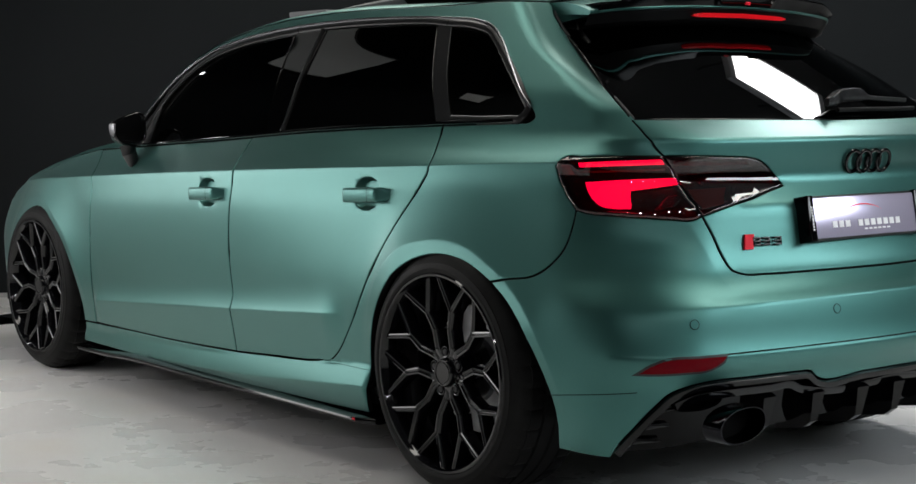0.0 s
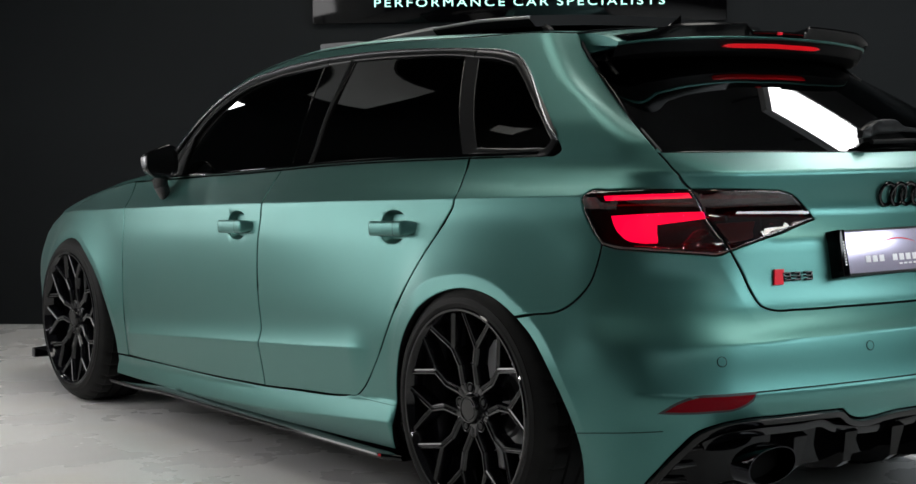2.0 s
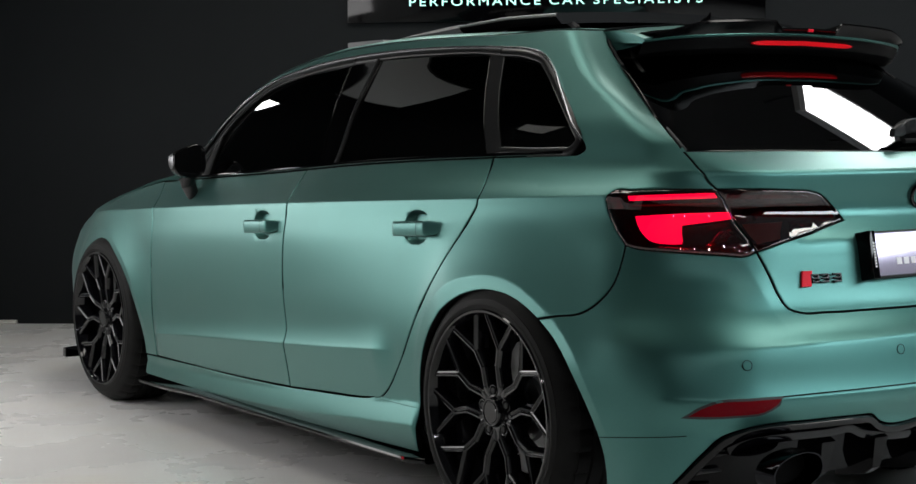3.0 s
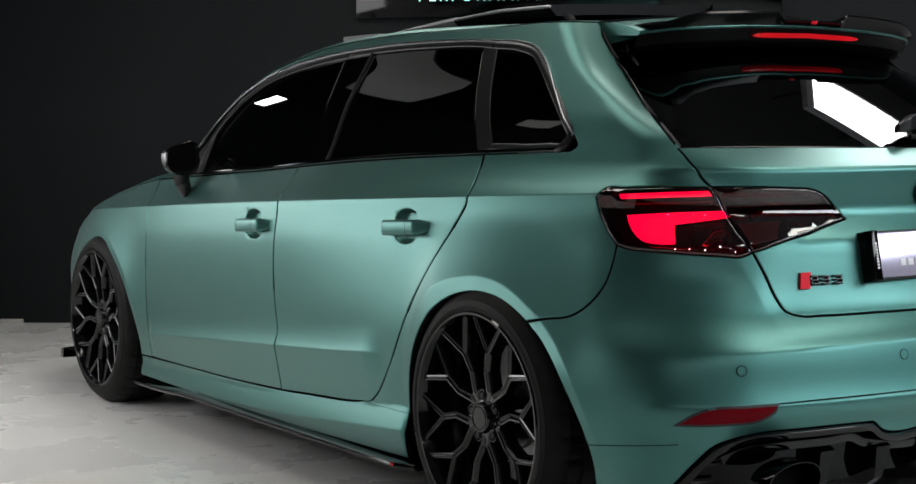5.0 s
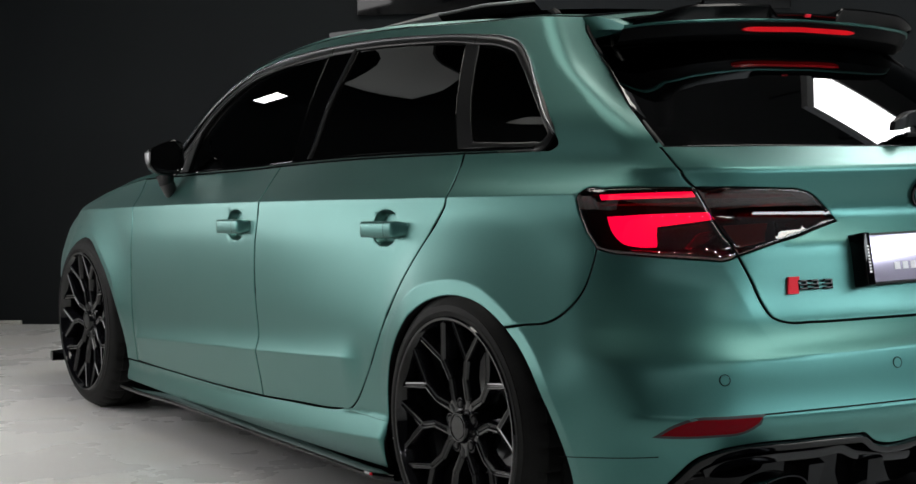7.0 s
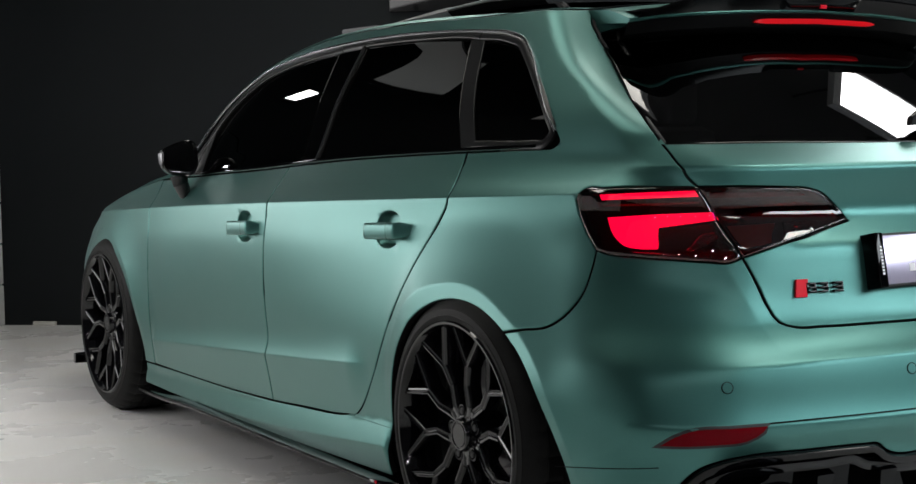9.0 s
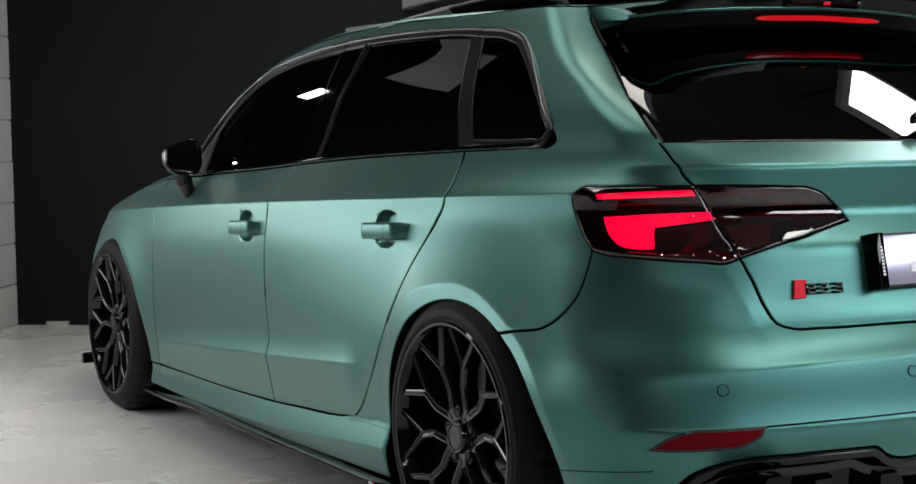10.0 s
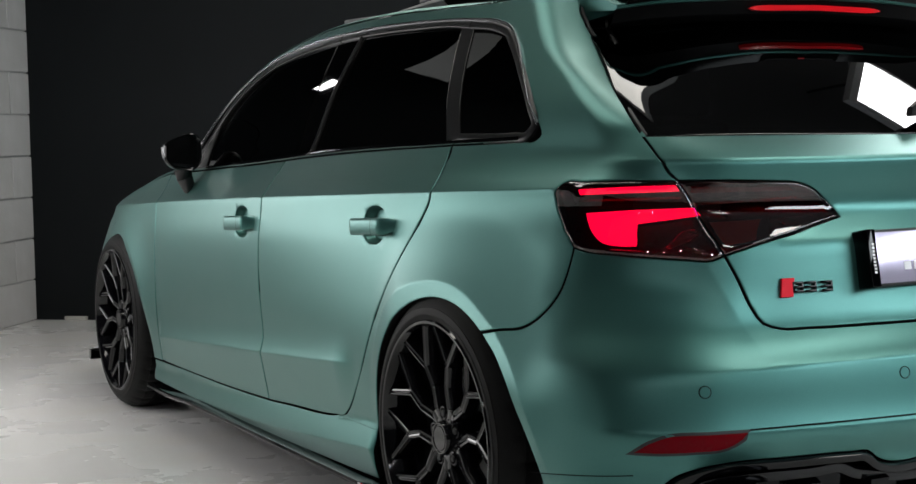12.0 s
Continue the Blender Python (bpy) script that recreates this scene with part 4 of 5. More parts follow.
room_part("wall_back", (-0.2, DEEP, 0), (WIDE + 0.2, DEEP + 0.2, HIGH), WALLGREY, "grey painted back wall", "wall")
room_part("ceiling", (-0.2, -0.2, HIGH), (WIDE + 0.2, DEEP + 0.2, HIGH + 0.2), CEIL, "dark ceiling", "ceiling")


def light_panel(a, b, sx=1.5, sy=0.62, z=3.05, glow=None, turn=102):
    """A panel over the place a, b of the room, its long side askew to the walls."""
    t = thing("ceiling_light", "white rectangular ceiling light panel, mirrored in the car or added as fill", "ceiling light", ROOM @ pose(a, b, z, 0, 0, turn), group="ceiling lights")
    part("frame", slab((-sx / 2 - 0.03, -sy / 2 - 0.03, 0.0), (sx / 2 + 0.03, sy / 2 + 0.03, 0.08), 0.004), GREYMETAL, t, "grey metal housing", smooth=False)
    for sg in (-1, 1):
        part("frame_side", slab((sg * (sx / 2 + 0.025) - 0.025, -sy / 2 - 0.05, -0.05), (sg * (sx / 2 + 0.025) + 0.025, sy / 2 + 0.05, -0.001)), GREYMETAL, t, "grey metal frame", smooth=False)
        part("frame_side", slab((-sx / 2, sg * (sy / 2 + 0.025) - 0.025, -0.05), (sx / 2, sg * (sy / 2 + 0.025) + 0.025, -0.001)), GREYMETAL, t, "grey metal frame", smooth=False)
    part("diffuser", slab((-sx / 2, -sy / 2, -0.006), (sx / 2, sy / 2, -0.001)), glow or PANEL, t, "glowing white diffuser", smooth=False)
    for sg in (-1, 1):
        part("hanger", slab((sg * sx * 0.45 - 0.01, -0.01, 0.08), (sg * sx * 0.45 + 0.01, 0.01, HIGH - z)), TRIM, t, smooth=False)
    return t


light_panel(5.42, 2.62, 0.76, 0.74, turn=0)
light_panel(3.62, 3.30, 0.9, 0.5, glow=PANELLOW)
# unseen panel added to brighten the rear pillar and the floor beside it
light_panel(1.80, 4.20, 2.6, 0.52, z=3.5, glow=PANELLOW, turn=0)
light_panel(5.45, 4.75, 1.9, 0.52, glow=PANELDIM, turn=4)
# unseen fill panel for the floor and wall behind the car
light_panel(5.80, 7.60, 0.9, 0.4, glow=PANELDIM)
# fill panel out of view, added to lift the floor and dark wall
light_panel(2.30, 2.40, 1.3, 0.75, glow=PANELDIM)
# glowing panes added where the side windows mirror a bright shape
for wb, half_w, wz, half_h in ((1.81, 0.29, 3.12, 0.27), (3.62, 0.16, 2.88, 0.13)):
    w = thing("reflected_patch", "small glowing pane on the upper wall, added for the side window reflections", "window", ROOM @ pose(0.02, wb, wz), kind="structure")
    part("glow_pane", slab((0.0, -half_w, -half_h), (0.012, half_w, half_h)), PATCHGLOW, w, "dim glowing pane", smooth=False)
    for zz in (-half_h - 0.02, half_h):
        part("pane_rail", slab((0.0, -half_w - 0.02, zz), (0.03, half_w + 0.02, zz + 0.02)), TRIM, w, "dark rail of the pane", smooth=False)



def softbox(m, wide, tall, z, label, cloth):
    """A flat softbox on two legs, its cloth looking along local x."""
    s = thing("softbox", label, "softbox", m, group="softboxes")
    part("softbox_shell", slab((-0.10, -wide - 0.05, z - tall - 0.05), (0.0, wide + 0.05, z + tall + 0.05), 0.02), TRIM, s, "black softbox shell", smooth=False)
    part("softbox_front", slab((0.001, -wide, z - tall), (0.006, wide, z + tall)), cloth, s, "glowing white cloth", smooth=False)
    for yy in (-0.7 * wide, 0.7 * wide):
        part("softbox_leg", slab((-0.07, yy - 0.02, 0.0), (-0.03, yy + 0.02, z - tall - 0.04)), TRIM, s, smooth=False)
    return s


# unseen softbox, assumed for the bright source the doors mirror
softbox(ROOM @ pose(0.16, 3.34, 0), 1.18, 0.36, 1.08, "wide unseen softbox added by the block wall for the door reflections", SOFTBOX)
# out of view, added as fill for the tailgate and bumper reflections
softbox(ROOM @ pose(WIDE - 0.18, 6.50, 0, 0, 0, 180), 1.70, 0.56, 2.30, "raised unseen softbox added by the charcoal side wall to brighten the tail", SOFTFILL)


# ---- spoiler ----
TRAIL = table([0, 0.2, 0.33, 0.42, 0.48], [-0.266, -0.259, -0.243, -0.214, -0.165])
LIPZ = table([0, 0.2, 0.33, 0.42, 0.48], [1.286, 1.282, 1.276, 1.270, 1.262])
YS = [0.48 * math.sin(a) for a in np.linspace(-math.pi / 2, math.pi / 2, 45)]


def crown(x, y):
    return float(ROOF_EDGE(max(x, -0.02))) + 0.030 * (1 - min(abs(y) / 0.47, 1) ** 2)


def spoiler_top(y):
    x0, z0 = 0.0 + 0.02 * (1 - (y / 0.48) ** 2), crown(0.0, y)
    xt, zt = float(TRAIL(abs(y))), float(LIPZ(abs(y)))
    pts = []
    for s in np.linspace(0, 1, 7):
        pts.append((x0 + (xt - x0) * s, y, z0 + (zt - z0) * s + 0.010 * math.sin(math.pi * s)))
    return pts


spoiler = new("spoiler")
spoiler.parent = car
bm = bmesh.new()
rows = []
for y in YS:
    top = spoiler_top(y)
    xt, zt = top[-1][0], top[-1][2]
    rows.append([(top[0][0], y, top[0][2] - 0.03)] + top + [(xt - 0.002, y, zt - 0.004), (xt + 0.001, y, zt - 0.0085), (xt + 0.010, y, zt - 0.011)])
vs = strip(bm, rows)
for end in (vs[0], vs[-1]):
    bm.faces.new(end)
bmesh.ops.recalc_face_normals(bm, faces=bm.faces)
part("spoiler_shell", bm, PAINT, spoiler, "satin green roof spoiler")
# cheek that runs down to the pillar at each end
for sy in (1, -1):
    bm = bmesh.new()
    rows = []
    for s in np.linspace(0, 1, 9):
        x = -0.022 - 0.118 * s
        y = 0.478 - 0.045 * s * s
        zt = 1.283 - 0.028 * s
        zb = 1.232 + 0.020 * s
        rows.append([(x, sy * (y - 0.03), zt), (x, sy * y, zt - 0.004), (x, sy * (y + 0.004), (zt + zb) / 2), (x - 0.004, sy * (y + 0.003), zb), (x, sy * (y - 0.04), zb)])
    strip(bm, rows)
    bmesh.ops.recalc_face_normals(bm, faces=bm.faces)
    part("spoiler_cheek", bm, PAINT, spoiler, "satin green spoiler end")
bm = bmesh.new()
rows = []
for y in YS:
    xt, zt = float(TRAIL(abs(y))), float(LIPZ(abs(y)))
    xg, zg = -0.10 + 0.20 * y * y, 1.222
    rows.append([(xt + 0.003, y, zt - 0.010), (xt + 0.009, y, zt - 0.018), (xt + 0.020, y, zt - 0.038), (xt + 0.045, y, zt - 0.048), ((xt + xg) / 2 + 0.02, y, (zt + zg) / 2 - 0.026), (xg, y, zg)])
strip(bm, rows)
bmesh.ops.recalc_face_normals(bm, faces=bm.faces)
part("spoiler_underside", bm, UNDER, spoiler, "dull black spoiler underside")


def flick(y):
    a = abs(y)
    return 0.010 + 0.020 * float(ease(0.10, 0.125, a)) * (1 - float(ease(0.34, 0.47, a)))


bm = bmesh.new()
rows = []
for y in np.unique(np.r_[np.linspace(-0.465, 0.465, 61), [-0.125, -0.118, -0.11, -0.10, 0.10, 0.11, 0.118, 0.125]]):
    xt, zt, h = float(TRAIL(abs(y))), float(LIPZ(abs(y))), flick(y)
    base = crown(0.0, y)
    rows.append([(xt + 0.085, y, zt + 0.011 + 0.25 * (base - zt)), (xt + 0.045, y, zt + 0.010 + 0.25 * (base - zt) * 0.5 + 0.15 * h), (xt + 0.012, y, zt + 0.004 + 0.70 * h), (xt - 0.012, y, zt + h + 0.002), (xt - 0.0145, y, zt + h - 0.003), (xt - 0.006, y, zt + 0.35 * h), (xt - 0.001, y, zt - 0.003)])
strip(bm, rows)
bmesh.ops.recalc_face_normals(bm, faces=bm.faces)
part("spoiler_cap", bm, CARBON, spoiler, "gloss black spoiler lip extension")
bm = bmesh.new()
rows = []
for y in np.linspace(-0.188, 0.188, 25):
    xt, zt = float(TRAIL(abs(y))), float(LIPZ(abs(y)))
    e = 0.0048 * (1 - abs(y / 0.188) ** 14)
    rows.append([(xt + 0.012, y, zt - 0.026 + e), (xt + 0.004, y, zt - 0.026 + e), (xt + 0.006, y, zt - 0.028 - e), (xt + 0.016, y, zt - 0.028 - e)])
strip(bm, rows)
bmesh.ops.recalc_face_normals(bm, faces=bm.faces)
part("high_brake_light", bm, BRAKERED, spoiler, "red high-level brake light strip")
# small badge on the lip
bm = slab((-0.004, -0.010, -0.004), (0.0, 0.010, 0.004), 0.001)
part("lip_badge", bm, RED, spoiler, "tiny red badge", m=pose(-0.277, 0.0, 1.292, 0, -20, 0))
# struts between cheek and window
for sy in (1, -1):
    bm = bmesh.new()
    tube(bm, [(-0.16, sy * 0.475, 1.176), (-0.105, sy * 0.462, 1.215), (-0.085, sy * 0.45, 1.236)], 0.006, 8)
    part("window_seal", bm, UNDER, spoiler, "black window edge")

# ---- sunroof, deflector, aerial ----
sunroof = new("sunroof")
sunroof.parent = car
SUNEDGE = material("sunroof_edge", (0.30, 0.30, 0.31), 0.30, 0.2)
for name, lo, hi, drop, mat, label in (("sunroof_panel", 0.690, 1.035, 0.0, SUNEDGE, "grey front edge of the open sunroof"), ("sunroof_glass", 0.22, 0.686, 0.003, UNDER, "black glass sunroof slid open over the roof")):
    bm = bmesh.new()
    rows = []
    for x in np.linspace(lo, hi, 12):
        z = float(np.interp(x, [0.22, 0.45, 0.75, 0.95, 1.035], [1.358, 1.363, 1.351, 1.338, 1.331])) - drop
        th = 0.026 * float(ease(1.05, 0.75, x)) + 0.006 - drop
        row = [(x, y, z + 0.016 * (1 - (y / 0.46) ** 2)) for y in np.linspace(0.455, -0.455, 13)]
        row = [(x, 0.462, z - 0.3 * th)] + row + [(x, -0.462, z - 0.3 * th), (x, -0.44, z - th)] + [(x, y, z - th + 0.016 * (1 - (y / 0.46) ** 2)) for y in np.linspace(-0.40, 0.40, 7)] + [(x, 0.44, z - th)]
        rows.append(row)
    vs = strip(bm, rows, True)
    bm.faces.new(vs[0])
    bm.faces.new(vs[-1])
    bmesh.ops.recalc_face_normals(bm, faces=bm.faces)
    part(name, bm, mat, sunroof, label)
bm = bmesh.new()
tube(bm, [(x, 0.4635, float(np.interp(x, [0.22, 0.45, 0.68], [1.352, 1.357, 1.348]))) for x in np.linspace(0.22, 0.684, 12)], 0.0022, 8)
part("sunroof_seal", bm, SUNEDGE, sunroof, "thin grey seal along the glass")
for sy in (0.40, -0.40):
    bm = bmesh.new()
    tube(bm, [(0.52, sy, 1.325), (0.62, sy, 1.345), (0.72, sy, 1.338)], 0.007, 8)
    part("sunroof_arm", bm, DARK, sunroof, "black sunroof arm")
    bm = bmesh.new()
    tube(bm, [(0.20, sy, 1.312), (0.26, sy, 1.346)], 0.010, 8)
    part("sunroof_arm", bm, DARK, sunroof, "black sunroof arm")
bm = bmesh.new()
rows = [[(1.335, y, 1.312), (1.340, y, 1.333), (1.330, y, 1.336), (1.12, y, 1.334), (1.10, y, 1.322)] for y in np.linspace(0.465, -0.465, 9)]
vs = strip(bm, rows)
bm.faces.new(vs[0])
bm.faces.new(vs[-1])
bmesh.ops.recalc_face_normals(bm, faces=bm.faces)
part("wind_deflector", bm, material("deflector_grey", (0.10, 0.10, 0.105), 0.45), sunroof, "grey wind deflector")
bm = bmesh.new()
rows = []
for s in np.linspace(0, 1, 9):
    x = 0.235 - 0.125 * s
    h = 0.006 + 0.040 * s ** 2.2
    w = 0.020 * (1 - 0.75 * s)
    rows.append([(x, -w, 1.322), (x - 0.01 * s, -w * 0.5, 1.322 + h * 0.7), (x - 0.012 * s, 0, 1.322 + h), (x - 0.01 * s, w * 0.5, 1.322 + h * 0.7), (x, w, 1.322)])
vs = strip(bm, rows)
bm.faces.new(vs[-1])
bmesh.ops.recalc_face_normals(bm, faces=bm.faces)
part("roof_aerial", bm, GLOSS, car, "gloss black shark-fin aerial", m=pose(0, 0, 0.0))

# ---- rear lamps inside ----
def lens_piece(name, outline, mat, sink, label, parent, side, **kw):
    line = spline(outline, closed=True, step=0.006, **kw)
    if side < 0:
        line = mirrored(line)
    return sheet(name, line, mat, parent, label, gap=0, lip=0.008, sink=sink, edge=0.0015, res=0.012)


for side, (outer, inn) in ((1, lamp_l), (-1, lamp_r)):
    lens_piece("light_bar", [(-0.202, 0.876), (-0.29, 0.881), (-0.376, 0.884), (-0.384, 0.872), (-0.30, 0.869), (-0.208, 0.865)], LAMPRED, 0.004, "glowing red upper light bar", outer, side, hard=(0, 2, 3, 5))
    lens_piece("light_hook", [(-0.223, 0.831), (-0.32, 0.838), (-0.408, 0.841), (-0.417, 0.828), (-0.361, 0.820), (-0.314, 0.813), (-0.297, 0.770), (-0.264, 0.770), (-0.234, 0.778), (-0.225, 0.798)], LAMPRED, 0.005, "glowing red hook-shaped tail light", outer, side, hard=(0, 2, 3, 5, 6))
    # chrome patch put where the lens corner mirrors a bright light
    lens_piece("lamp_chrome", [(-0.156, 0.869), (-0.182, 0.869), (-0.196, 0.848), (-0.172, 0.843)], CHROME, 0.006, "chrome piece in the lamp", outer, side, hard=(0, 1, 2, 3))
    lens_piece("lamp_chrome", [(-0.385, 0.803), (-0.404, 0.806), (-0.408, 0.798), (-0.352, 0.766), (-0.342, 0.768)], CHROME, 0.009, "chrome piece in the lamp", outer, side, hard=(1, 2, 3, 4))
    lens_piece("lamp_chrome", [(-0.250, 0.764), (-0.300, 0.762), (-0.330, 0.7575), (-0.245, 0.7585)], CHROME, 0.007, "chrome lamp rim", outer, side, hard=(0, 2, 3))
    lens_piece("lamp_rib", [(-0.208, 0.856), (-0.385, 0.862), (-0.388, 0.858), (-0.208, 0.852)], LAMPRIB, 0.006, "dark red lamp rib", outer, side, hard=(0, 1, 2, 3))
    lens_piece("lamp_rib", [(-0.400, 0.849), (-0.580, 0.857), (-0.607, 0.846), (-0.600, 0.843), (-0.575, 0.852), (-0.402, 0.845)], CHROME, 0.007, "chrome lamp rib", inn, side, hard=(0, 1, 2, 3, 4, 5))
    lens_piece("lamp_chamber", [(-0.428, 0.817), (-0.512, 0.820), (-0.490, 0.785), (-0.438, 0.770)], LAMPAMBER, 0.008, "amber lamp chamber", inn, side, hard=(0, 1, 2, 3))
    lens_piece("reversing_light", [(-0.528, 0.823), (-0.632, 0.826), (-0.590, 0.806), (-0.520, 0.790)], CHROME, 0.008, "chrome reversing light", inn, side, hard=(0, 1, 2, 3))
    lens_piece("lamp_rib", [(-0.400, 0.880), (-0.560, 0.876), (-0.575, 0.868), (-0.400, 0.868)], LAMPRIB, 0.006, "dark red lamp rib", inn, side, hard=(0, 1, 2, 3))
    # chrome dots added for the glints of small room lamps on the lens
    for k, (uu, zz) in enumerate(((-0.205, 0.857), (-0.460, 0.830), (-0.545, 0.812), (-0.19, 0.80))):
        lens_piece("lamp_glint", [(uu - 0.006, zz), (uu, zz + 0.005), (uu + 0.006, zz), (uu, zz - 0.005)], CHROME, 0.003, "small chrome dot placed for a glint on the lens", outer if uu > -0.4 else inn, side)

# ---- badges, plate, sensors, reflectors ----
def tail_frame(y, z, lift=0.0):
    """A pose on the tail: local z looks out of the surface, local x to the car's right, local y up."""
    u = float(aft(y, z))
    p, n = normals(skin, np.array([u]), np.array([z]))
    n = Vector(n[0]).normalized()
    right = Vector((0, 0, 1)).cross(n).normalized()
    up = n.cross(right)
    m = Matrix((right, up, n)).transposed().to_4x4()
    return Matrix.Translation(Vector(p[0]) + n * lift) @ m


emblem = new("emblem")
emblem.parent = car
for k in range(4):
    y = -0.0175 + 0.0405 * (1.5 - k)
    bm = bmesh.new()
    spun(bm, [(0.0275 + 0.0050 * math.cos(a), 0.0038 * math.sin(a)) for a in np.linspace(0, 2 * math.pi, 9)], 40)
    bmesh.ops.remove_doubles(bm, verts=bm.verts, dist=1e-6)
    bmesh.ops.recalc_face_normals(bm, faces=bm.faces)
    part("ring", bm, GLOSS, emblem, "gloss black ring", m=tail_frame(y, 0.872, 0.006 + 0.0012 * (k % 2)) @ Matrix.Rotation(radians(90), 4, "X"))

badge = new("model_badge")
badge.parent = car
B = tail_frame(0.40, 0.686, 0.003)


def slanted(bm, x0, x1, y0, y1, z0, z1, lean=0.0):
    vs = [bm.verts.new((x + lean * (y - y0), y, z)) for z in (z0, z1) for x, y in ((x0, y0), (x1, y0), (x1, y1), (x0, y1))]
    for f in ((3, 2, 1, 0), (4, 5, 6, 7), (0, 1, 5, 4), (1, 2, 6, 5), (2, 3, 7, 6), (3, 0, 4, 7)):
        bm.faces.new([vs[i] for i in f])
    return bm


part("badge_flag", slanted(bmesh.new(), -0.052, -0.026, -0.018, 0.018, -0.002, 0.004, 0.14), RED, badge, "red slanted badge panel", smooth=False, m=B)
for k, (a, b) in enumerate(((-0.026, -0.003), (0.001, 0.025), (0.036, 0.060))):
    bm = bmesh.new()
    for lo, hi in (((a, 0.006), (b, 0.0105)), ((a, -0.002), (b, 0.002)), ((a, -0.0105), (b, -0.006))):
        box(bm, (lo[0], lo[1], -0.002), (hi[0], hi[1], 0.005), 0.0008)
    if k == 0:
        box(bm, (a, -0.0105, -0.002), (a + 0.005, 0.0105, 0.0048), 0.0008)
    box(bm, (b - 0.005, -0.0105, -0.002), (b, 0.0105, 0.0048), 0.0008)
    part("badge_block", bm, GLOSS, badge, "gloss black badge block", m=B)

plate = new("plate_holder")
plate.parent = car
PX = -0.716
PM = pose(PX, 0.055, 0.735, 0, 11, 0)
part("holder_tray", slab((-0.006, -0.222, -0.056), (0.030, 0.222, 0.056), 0.004), TRIM, plate, "black plastic plate holder", m=PM)
part("plate", slab((-0.010, -0.205, -0.050), (-0.0045, 0.205, 0.050), 0.001), PLATE, plate, "pale show plate", m=PM)
for sy in (0.213, -0.213):
    part("holder_clip", slab((-0.016, sy - 0.011, -0.057), (0.028, sy + 0.011, 0.057), 0.003), GLOSS, plate, "gloss black plate clip", m=PM)
    for k in range(9):
        part("clip_mark", slab((-0.0168, sy - 0.003, -0.030 + 0.0068 * k), (-0.0158, sy + 0.003, -0.0255 + 0.0068 * k)), LETTER, plate, "pale mark", smooth=False, m=PM)
for k in range(11):
    if k == 3:
        continue
    yy = 0.125 - 0.025 * k
    part("plate_mark", slab((-0.0112, yy - 0.0085, -0.026), (-0.0098, yy + 0.0085, -0.010)), LETTER, plate, "white mark", smooth=False, m=PM)
for k in range(6):
    part("plate_mark", slab((-0.0112, 0.0 - 0.018 * k, -0.036), (-0.0098, 0.012 - 0.018 * k, -0.032)), LETTER, plate, "white mark", smooth=False, m=PM)
bm = bmesh.new()
rows = [[(-0.0112, 0.085 - 0.15 * s, 0.012 + 0.018 * math.sin(math.pi * s) ** 0.7 - 0.003 * math.sin(math.pi * s)), (-0.0112, 0.085 - 0.15 * s, 0.012 + 0.018 * math.sin(math.pi * s) ** 0.7)] for s in np.linspace(0, 1, 17)]
strip(bm, rows)
bmesh.ops.solidify(bm, geom=bm.faces[:], thickness=0.001)
part("plate_mark", bm, RED, plate, "red curved mark", m=PM)

for y, z in ((0.655, 0.510), (0.247, 0.522), (-0.247, 0.522), (-0.655, 0.510)):
    m = tail_frame(y, z, 0.0)
    bm = bmesh.new()
    spun(bm, [(0.0005, 0.0012), (0.0098, 0.0012), (0.0104, 0.0004), (0.0105, -0.004)], 28)
    bmesh.ops.recalc_face_normals(bm, faces=bm.faces)
    part("parking_sensor", bm, PAINT, car, "satin green parking sensor", m=m @ Matrix.Rotation(radians(90), 4, "X"))
    bm = bmesh.new()
    spun(bm, [(0.0106, -0.002), (0.0106, 0.0007), (0.0120, 0.0007), (0.0120, -0.002)], 28)
    bmesh.ops.recalc_face_normals(bm, faces=bm.faces)
    part("sensor_gap", bm, VOID, car, "dark ring round a sensor", m=m @ Matrix.Rotation(radians(90), 4, "X"))
REFLECTOR = spline([(-0.251, 0.3965), (-0.272, 0.419), (-0.290, 0.430), (-0.355, 0.436), (-0.409, 0.4365), (-0.400, 0.421), (-0.378, 0.404), (-0.334, 0.399), (-0.286, 0.3965)], closed=True, hard=(0, 4))
sheet("bumper_reflector", REFLECTOR, FLASK, car, "dark red bumper reflector", gap=0.001, lip=0.01, sink=-0.001, edge=0.002, res=0.012)
for l in (REFLECTOR, mirrored(REFLECTOR)):
    sheet("reflector_frame", l, DARK, car, "black reflector surround", gap=-0.004, lip=0.01, sink=-0.0004, edge=0.001, res=0.012)
sheet("bumper_reflector", mirrored(REFLECTOR), FLASK, car, "dark red bumper reflector", gap=0.001, lip=0.01, sink=-0.001, edge=0.002, res=0.012)
seam = spline([(-0.071, 0.320), (-0.160, 0.337), (-0.262, 0.353)])
ribbon("bumper_seam", seam, 0.002, VOID, car, "dark bumper seam", rise=0.0006)
# a dark strip draws the shade along the bumper's step
step = spline([(-0.409, 0.4385), (-0.475, 0.440), (-0.626, 0.442), (-0.95, 0.443)])
ribbon("bumper_step_shade", chain(step, mirrored(step)[1:]), 0.004, VOID, car, "dark strip for the shade along the bumper step", rise=0.0006)

# ---- diffuser and exhausts ----
diffuser = new("diffuser")
diffuser.parent = car
